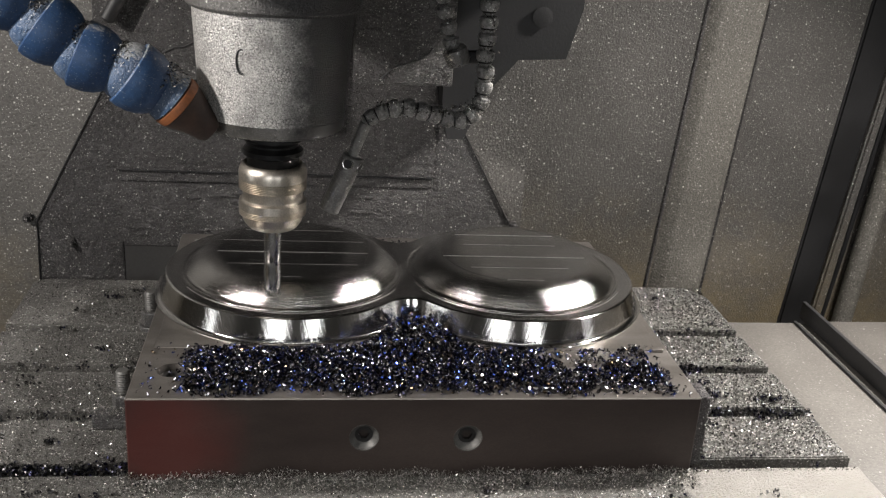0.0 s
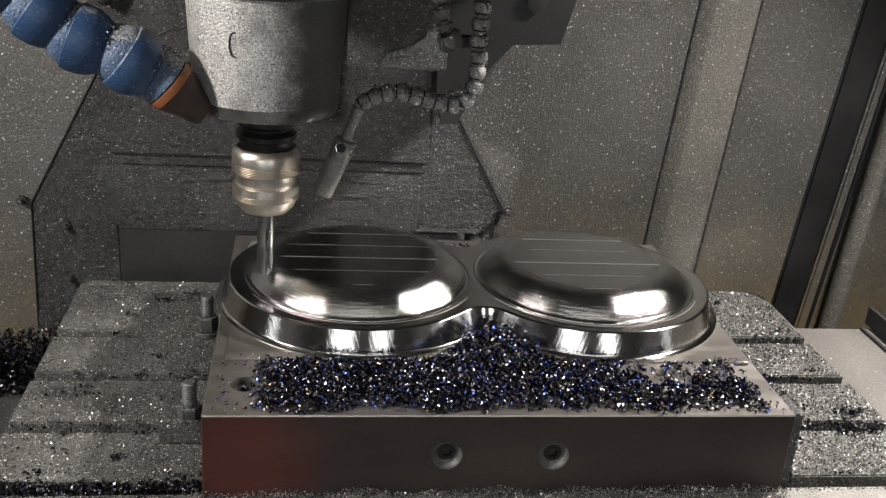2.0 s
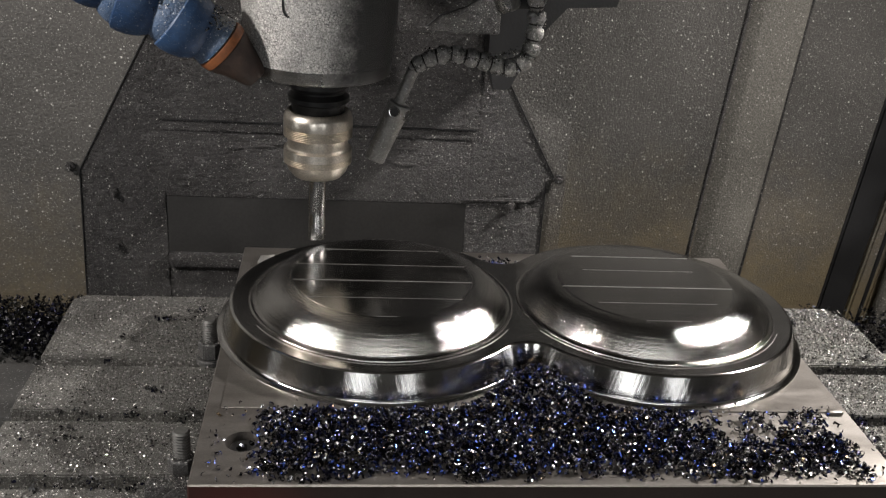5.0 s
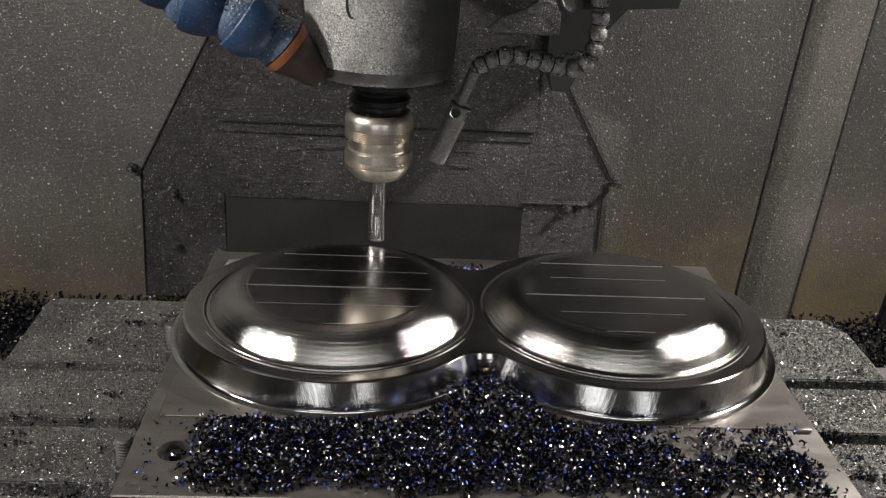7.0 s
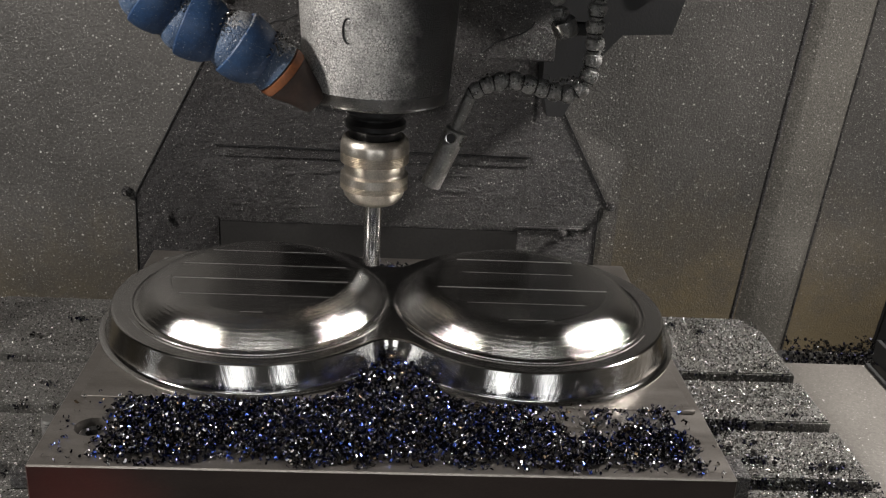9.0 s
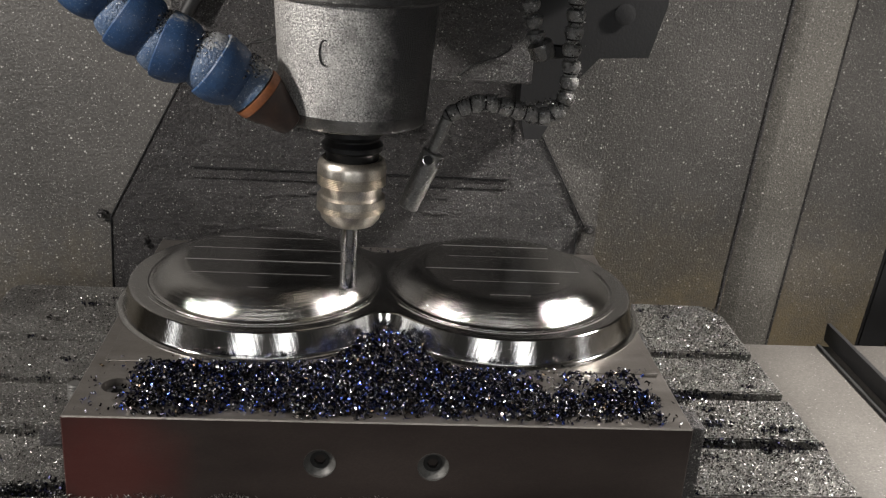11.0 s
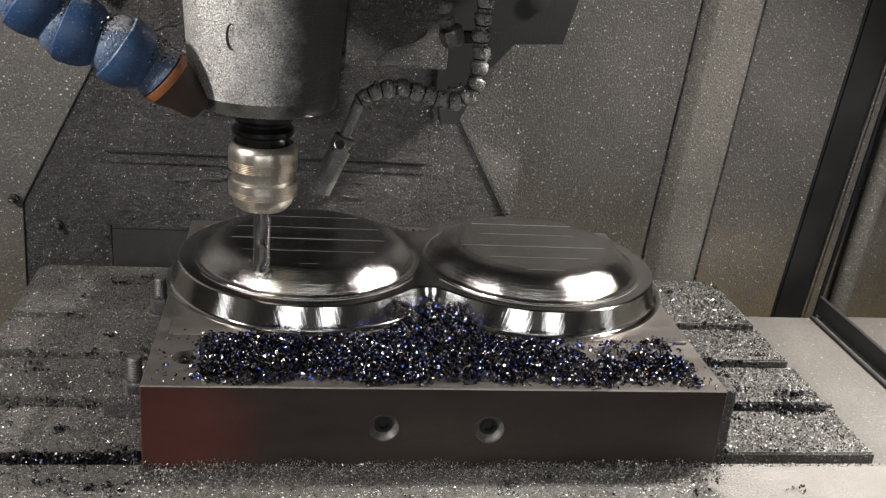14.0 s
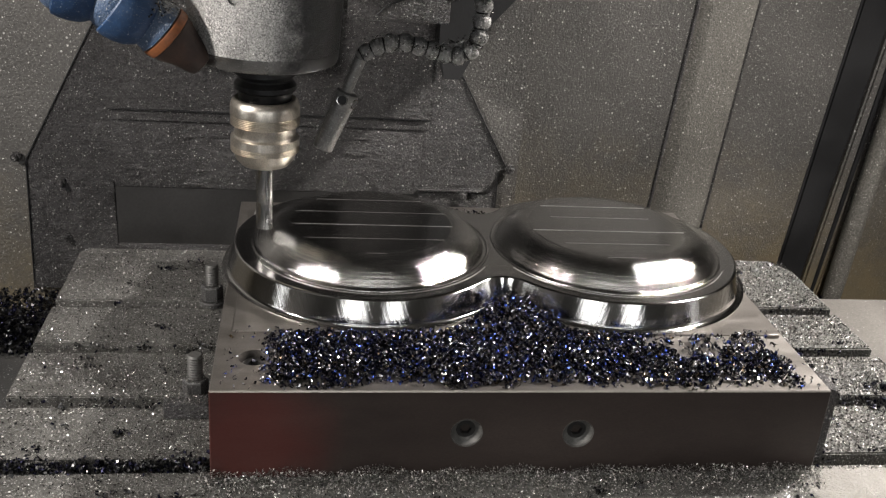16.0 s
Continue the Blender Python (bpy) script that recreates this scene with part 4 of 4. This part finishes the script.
def fixture_block():
    b = thing("fixture_block", (0.149, 0.07, 0.0), "dark steel fixture block with red-stained corner", "fixture block", table=True)
    one = bmesh.new()
    c = 0.0012
    holed_face(one, BX0 + c, BX1 - c, c, BZ - c, [(0.0935, 0.0455, 0.0135, 0.010), (0.1935, 0.0440, 0.0135, 0.010)], lambda u, v, d: (u, BY0 + d, v))
    holed_face(one, BX0 + c, BX1 - c, BY0 + c, BY1 - c, [(-0.0910, -0.0930, 0.0135, 0.012), (0.386, -0.0930, 0.0135, 0.012)], lambda u, v, d: (u, v, BZ - d))
    ring = lambda k, z: [one.verts.new((x, y, z)) for x, y in ((BX0 + k, BY0 + k), (BX1 - k, BY0 + k), (BX1 - k, BY1 - k), (BX0 + k, BY1 - k))]
    # sides and broken edges
    top = ring(c, BZ)
    hi = [one.verts.new(p) for p in ((BX0, BY0 + c, BZ - c), (BX1, BY0 + c, BZ - c), (BX1, BY1, BZ - c), (BX0, BY1, BZ - c))]
    lo = [one.verts.new(p) for p in ((BX0, BY0 + c, 0), (BX1, BY0 + c, 0), (BX1, BY1, 0), (BX0, BY1, 0))]
    for i, j in ((1, 2), (2, 3), (3, 0)):
        one.faces.new((lo[i], lo[j], hi[j], hi[i]))
    for i, j in ((0, 1), (1, 2), (2, 3), (3, 0)):
        if (i, j) != (0, 1):
            one.faces.new((hi[i], hi[j], top[j], top[i]))
    fr = [one.verts.new(p) for p in ((BX0 + c, BY0, 0), (BX1 - c, BY0, 0), (BX1 - c, BY0, BZ - c), (BX0 + c, BY0, BZ - c))]
    one.faces.new((fr[3], fr[2], top[1], top[0]))
    one.faces.new((fr[0], fr[3], hi[0], lo[0]))
    one.faces.new((fr[1], lo[1], hi[1], fr[2]))
    one.faces.new((fr[3], top[0], hi[0]))
    one.faces.new((fr[2], hi[1], top[1]))
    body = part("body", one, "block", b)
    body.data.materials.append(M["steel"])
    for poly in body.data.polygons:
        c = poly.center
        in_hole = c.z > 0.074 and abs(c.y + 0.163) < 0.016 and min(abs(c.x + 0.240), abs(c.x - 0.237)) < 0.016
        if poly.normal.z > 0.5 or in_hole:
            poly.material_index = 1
    for x, z in ((0.0935, 0.0455), (0.1935, 0.0440)):
        hex_socket_screw("screw", (x, BY0 + 0.0062, z), (0, -1, 0), 0.0098, b, "dark socket-head screw")
    for x, z in ((0.0935, 0.0455), (0.1935, 0.0440)):
        cone = lathe([(0.0134, 0.0), (0.0142, -0.0005), (0.0142, 0.0004), (0.0120, 0.0028), (0.0086, 0.0060)], 40, Matrix.Translation((x, BY0 + 0.0002, z)) @ Matrix.Rotation(radians(-90), 4, "X"))
        part("counterbore", cone, "table_side", b, "worn bright counterbore")
    for x in (-0.0910, 0.386):
        hex_socket_screw("screw", (x, -0.0930, BZ - 0.006), (0, 0, 1), 0.0105, b, "dark socket-head screw")
    return b


fixture_block()

DOMES = ((0.0215, 0.107), (0.2765, 0.107))
RIM_R, RIM_Z, PLATE_Z = 0.1415, 0.1160, 0.0887


def outline(d, n=72, m=14, rf=0.030):
    """The union of both discs, grown by d, with rounded necks, anticlockwise."""
    (xa, y), (xb, _) = DOMES
    half = (xb - xa) / 2
    h = math.sqrt((RIM_R + rf) ** 2 - half ** 2)
    a = math.atan2(h, half)
    mid = (xa + xb) / 2
    R, q = RIM_R + d, rf - d
    pts = [(xb + R * math.cos(t), y + R * math.sin(t)) for t in np.linspace(-(math.pi - a), math.pi - a, n)]
    pts += [(mid + q * math.cos(t), y + h + q * math.sin(t)) for t in np.linspace(-a, -(math.pi - a), m)[1:-1]]
    pts += [(xa + R * math.cos(t), y + R * math.sin(t)) for t in np.linspace(a, 2 * math.pi - a, n)]
    pts += [(mid + q * math.cos(t), y - h + q * math.sin(t)) for t in np.linspace(math.pi - a, a, m)[1:-1]]
    return pts


def workpiece():
    w = thing("mould_core", (0.149, 0.11, BZ), "mirror-bright steel mould core with two round domes", "machined part", table=True)
    # thin base plate with clipped corners
    x0, x1, y0, y1, k = -0.1130, 0.4145, -0.0465, 0.266, 0.012
    plate = prism([(x0, y0), (x1, y0), (x1, y1 - k), (x1 - k, y1), (x0 + k, y1), (x0, y1 - k)], BZ + 0.0003, PLATE_Z, "z")
    bmesh.ops.bevel(plate, geom=[e for e in plate.edges if all(v.co.z > PLATE_Z - 0.0005 for v in e.verts)], offset=0.0003, segments=1, affect="EDGES")
    part("base_plate", plate, "steel", w, "ground steel base plate")
    for k in range(3):
        step = box(-0.0075, 0.0075, -0.0016, 0.0016, -0.0016, 0.0016, 0.0003)
        bmesh.ops.transform(step, matrix=Matrix.Translation((x0 + 0.0130 + 0.0012 * k, y1 - 0.0250 + 0.0042 * k, PLATE_Z + 0.0012 + 0.0010 * k)) @ Matrix.Rotation(radians(14), 4, "Z") @ Matrix.Rotation(radians(38), 4, "X"), verts=step.verts)
        part("corner_facet", step, "line", w, "bright milled corner facet")
    part("corner_tab", box(x1 - 0.011, x1 + 0.0015, y0 - 0.0042, y0 + 0.0018, BZ + 0.0004, PLATE_Z + 0.0026, 0.0005), "steel", w, "small raised tab at the plate's corner")
    # the skirt, lofted
    one = bmesh.new()
    levels = [(0.0138, PLATE_Z - 0.0005), (0.0135, PLATE_Z + 0.0010), (0.0115, PLATE_Z + 0.0014), (0.0090, PLATE_Z + 0.0020), (0.0078, PLATE_Z + 0.0032), (0.0073, PLATE_Z + 0.0046), (0.0071, PLATE_Z + 0.0053), (0.0014, RIM_Z - 0.0020), (0.0012, RIM_Z - 0.0012), (0.0, RIM_Z - 0.0002), (-0.0012, RIM_Z)]
    rings = [[one.verts.new((x, y, z)) for x, y in outline(d)] for d, z in levels]
    for a, b in zip(rings, rings[1:]):
        for i in range(len(a)):
            j = (i + 1) % len(a)
            one.faces.new((a[i], a[j], b[j], b[i]))
    part("skirt", one, "wallcut", w, "mirror-bright vertical skirt")
    top = bmesh.new()
    face = top.faces.new([top.verts.new((x, y, RIM_Z)) for x, y in outline(-0.0012)])
    bmesh.ops.triangulate(top, faces=[face])
    part("rim", top, "flat", w, "bright flat rim")
    for cx, cy in DOMES:
        prof = [(0.1260, RIM_Z - 0.001), (0.1250, RIM_Z + 0.0008), (0.1235, RIM_Z + 0.0012), (0.1215, RIM_Z + 0.0004), (0.1200, RIM_Z + 0.0008)]
        n = 22
        for i in range(n + 1):
            u = 1 - i / n
            prof.append((0.0850 + 0.0345 * u, RIM_Z + 0.0214 - 0.0204 * u ** 2.2))
        z_top = RIM_Z + 0.0216
        dome = thing_part("dome", (cx, cy, RIM_Z), w)
        part("shoulder", lathe(prof, 160, Matrix.Translation((cx, cy, 0))), "dome", dome, "bright domed shoulder with fine tool rings")
        part("crown", lathe([(0.0850, z_top - 0.0002), (0.0840, z_top), (0.0825, z_top + 0.00002), (0.0800, z_top + 0.00002), (0.0, z_top + 0.00002)], 128, Matrix.Translation((cx, cy, 0))), "flat", dome, "dark mirror-like flat crown")
        for i in range(64):
            a = radians(-150 + 120 * i / 63)
            dash = box(-0.0016, 0.0016, -0.0002, 0.0002, -0.0002, 0.0002)
            bmesh.ops.transform(dash, matrix=Matrix.Translation((cx + 0.1290 * math.cos(a), cy + 0.1290 * math.sin(a), RIM_Z + 0.0002)) @ Matrix.Rotation(a + math.pi / 2, 4, "Z"), verts=dash.verts)
            part("cutter_dash", dash, "line", dome)
        z = z_top + 0.0003
        marks = ((-0.0825, 0.55, 0), (-0.046, 1.0, 0), (-0.010, 1.0, 1), (0.026, 1.0, 0), (0.062, 1.0, 0)) if cx < 0.1 else ((-0.0820, 1.0, 0), (-0.0465, 0.8, 0), (-0.0124, 1.0, 2), (0.026, 0.7, 0), (0.059, 1.0, 2))
        for y, f, bright in marks:
            half = math.sqrt(0.0846 ** 2 - y * y) * f
            k = (0.00018, 0.00028, 0.00055)[bright]
            part("tool_mark", box(cx - half, cx + half, cy + y - k, cy + y + k, z - 0.00025, z - (0 if bright else 0.0001)), "line", dome, "fine straight cutter line")
    return w


def thing_part(name, origin, parent):
    """A part that holds sub-parts: an empty below its thing."""
    ob = new(name)
    ob.empty_display_size = 0.01
    ob.parent = parent
    ob.location = Vector(origin) - base_of(parent)
    return ob


workpiece()


def clamp_stud(x, y):
    c = thing("clamp_stud", (x, y, 0), "swarf-dusted threaded clamping stud with dark nut beside the block", "stud", "studs beside the block", table=True)
    part("washer", rod((x, y, 0.0), (x, y, 0.006), 0.015, 28, bevel=0.001), "collar", c)
    part("nut", rod((x, y, 0.006), (x, y, 0.024), 0.0125, 6, bevel=0.0015), "collar", c, "swarf-dusted hexagon nut")
    stud = lathe([(0.0066 if i % 2 else 0.0074, 0.020 + 0.0014 * i) for i in range(21)] + [(0.0060, 0.0500), (0, 0.0502)], 24, Matrix.Translation((x, y, 0)))
    part("stud", stud, "table_side", c, "threaded steel stud")


clamp_stud(-0.1520, 0.182)
clamp_stud(-0.1500, -0.022)


def stop_bar(x0, x1, y0, y1, z0, z1):
    solid("stop_bar", box(x0, x1, y0, y1, z0, z1, 0.002), "cover", "dark steel stop bar against the block's side", "stop bar", "stop bars", origin=((x0 + x1) / 2, (y0 + y1) / 2, z0), table=True)


stop_bar(-0.176, BX0 - 0.0005, -0.058, -0.044, 0.0005, 0.018)
stop_bar(BX1 + 0.0005, BX1 + 0.018, -0.132, -0.100, 0.0005, 0.079)
stop_bar(BX1 + 0.0005, BX1 + 0.015, 0.060, 0.085, 0.0005, 0.072)


# ---- shavings ----
def blued_pile():
    rng = np.random.default_rng(7)
    out = []
    while len(out) < 12500:
        x = rng.uniform(-0.086, 0.408)
        y = rng.uniform(-0.146, 0.012)
        back = -0.047 + 0.058 * math.exp(-((x - 0.149) / 0.040) ** 2)
        front = -0.1455 + 0.010 * (0.5 + 0.5 * math.sin(x * 41 + 1.3 * math.sin(x * 97)))
        d = min((x + 0.082) / 0.02, (0.404 - x) / 0.02, (y - front) / 0.012, (back - y) / 0.012)
        if d < rng.uniform(-0.25, 1.0):
            continue
        if x > 0.27 and y > -0.10 and rng.uniform() > 0.10 + 0.90 * (noise.noise((x * 38, y * 60, 3)) > 0.12):
            continue
        h = 0.008 + 0.004 * noise.noise((x * 22, y * 22, 0)) + 0.006 * noise.noise((x * 75, y * 75, 5)) + 0.011 * math.exp(-((x - 0.149) / 0.045) ** 2 - ((y + 0.02) / 0.05) ** 2)
        h *= min(1.0, max(0.12, d))
        floor_z = PLATE_Z if y > -0.047 else BZ
        out.append((x, y, floor_z + 0.0012 + max(h, 0.001) * rng.uniform() ** 0.7))
    for _ in range(420):
        x, y = rng.uniform(-0.115, 0.418), rng.uniform(-0.1475, -0.035)
        out.append((x, y, (PLATE_Z if y > -0.047 else BZ) + 0.0012))
    for _ in range(260):
        out.append((0.149 + rng.normal(0, 0.016), 0.238 + rng.normal(0, 0.008), PLATE_Z + 0.001 + abs(rng.normal(0, 0.004))))
    chips("blued_shavings", np.array(out), "bluechip", 0.0019, "heap of curled blue-black steel shavings on the block", table=True, origin=(0.149, -0.09, BZ), seed=11, turn=(70, 330))


blued_pile()


def table_swarf():
    rng = np.random.default_rng(3)
    out, dark = [], []
    while len(out) < 32000:
        x, y = rng.uniform(TX0 + 0.004, TX1 - 0.004), rng.uniform(TY0 + 0.004, TY1 - 0.004)
        if BX0 - 0.001 < x < BX1 + 0.001 and BY0 - 0.001 < y < BY1:
            continue
        if any(abs(y - s) < 0.011 for s in SLOTS):
            continue
        if y < -0.145 and x > 0.40:
            continue
        if x < BX1 and rng.uniform() < 0.80:
            continue
        out.append((x, y, 0.0006))
    chips("fine_swarf", np.array(out), "greychip", 0.0012, "fine bright swarf scattered over the machine table", table=True, origin=(0.14, 0.05, 0.0), seed=5, turn=(40, 160))
    # drifts along the slots and small dark clusters
    spots = [(rng.uniform(TX0 + 0.04, TX1 - 0.02), rng.uniform(TY0 + 0.05, TY1 - 0.02)) for _ in range(150)]
    for cx, cy in spots:
        for _ in range(rng.integers(3, 14)):
            dark.append((cx + rng.normal(0, 0.006), cy + rng.normal(0, 0.0035), 0.0012 + 0.002 * rng.uniform()))
    for cx, cy, n in ((0.575, 0.000, 60), (0.505, 0.008, 50), (0.480, 0.060, 80), (0.458, 0.040, 36), (0.550, -0.045, 30), (0.470, -0.060, 30)):
        for _ in range(n):
            dark.append((cx + rng.normal(0, 0.010), cy + rng.normal(0, 0.004), 0.0015 + 0.004 * rng.uniform()))
    for s, xa, xb, n in ((SLOTS[3], TX0, BX0, 900), (SLOTS[1], BX1, BX1 + 0.10, 420), (SLOTS[2], BX1, TX1, 260), (SLOTS[2], TX0, BX0, 60), (SLOTS[0], BX1, TX1, 60), (SLOTS[1], TX0, BX0, 40)):
        for _ in range(n):
            dark.append((rng.uniform(xa, xb), s + rng.normal(0, 0.006), -0.003 + 0.005 * rng.uniform()))
    dark = [p for p in dark if not (BX0 - 0.003 < p[0] < BX1 + 0.003 and BY0 - 0.003 < p[1] < BY1)]
    chips("dark_swarf", np.array(dark), "blackchip", 0.0018, "dark curled shavings in drifts on the table", table=True, origin=(0.14, 0.05, 0.0), seed=6)
    heap = []
    for _ in range(13000):
        x = rng.uniform(BX0 - 0.01, BX1 + 0.005)
        d = abs(rng.normal(0, 0.010))
        heap.append((x, BY0 - 0.0015 - d, 0.001 + max(0.0, 0.016 - d * 0.8) * rng.uniform() * (0.7 + 0.5 * noise.noise((x * 25, 0, 0)))))
    for sx, sy in ((-0.152, 0.182), (-0.150, -0.022)):
        for _ in range(420):
            r, a = abs(rng.normal(0.010, 0.008)), rng.uniform(0, 2 * math.pi)
            z = 0.024 if r < 0.011 else (0.006 if r < 0.015 else 0.001)
            heap.append((min(sx + r * math.cos(a), BX0 - 0.002), sy + r * math.sin(a), z + 0.004 * rng.uniform()))
    for _ in range(260):
        heap.append((rng.uniform(-0.175, BX0 - 0.002), rng.uniform(-0.059, -0.043), 0.019))
    chips("block_foot_swarf", np.array(heap), "footchip", 0.0008, "fine grey swarf banked against the block's foot", table=True, origin=(0.149, BY0, 0.0), seed=8, turn=(60, 200))


table_swarf()


def tray_swarf():
    rng = np.random.default_rng(9)
    left, right = [], []
    for _ in range(5200):
        x, y = rng.uniform(-0.60, -0.20), rng.uniform(0.22, 0.345)
        left.append((x, y, -0.15 + 0.065 * rng.uniform() * (0.7 + 0.3 * noise.noise((x * 15, y * 15, 0)))))
    for _ in range(3600):
        x, y = rng.uniform(0.70, 1.02), rng.uniform(0.36, 0.56)
        right.append((x, y, -0.25 + 0.06 * rng.uniform() * (0.7 + 0.3 * noise.noise((x * 15, y * 15, 0)))))
    chips("tray_shavings", np.array(left), "blackchip", 0.0028, "black shavings piled in the tray behind the table", origin=(-0.4, 0.3, -0.15), seed=12)
    chips("tray_shavings", np.array(right), "blackchip", 0.0028, "black shavings piled in the tray behind the table", origin=(0.85, 0.46, -0.25), seed=13)
    solid("tray_shelf", box(-1.30, 0.342, 0.10, WY - 0.001, -0.19, -0.15, 0.003), "floor", "dark tray shelf behind the table", "tray", kind="structure")
    solid("tray_shelf_back", box(edge_x(), 1.30, WY, RY - 0.001, -0.28, -0.25, 0.003), "floor", "dark tray shelf behind the table", "tray", kind="structure")


def edge_x():
    return bw(0.334, 0)[0] + 0.005


tray_swarf()


# ---- movement ----
def table_offset(t):
    a = radians(float(np.interp(t, list(ANGLES), list(ANGLES.values()))))
    return CIRCLE[0] + CIRCLE[2] * math.cos(a), CIRCLE[1] + CIRCLE[2] * math.sin(a)


def motions():
    steps = [0.5 * i for i in range(33)]
    for ob in ON_TABLE:
        x, y, z = ob.location
        walk(ob, [(t, pose(x + table_offset(t)[0], y + table_offset(t)[1], z)) for t in steps])
    x, y, z = CHUCK.location
    walk(CHUCK, [(0.25 * i, pose(x, y, z, 0, 0, 80 * i)) for i in range(65)])


motions()
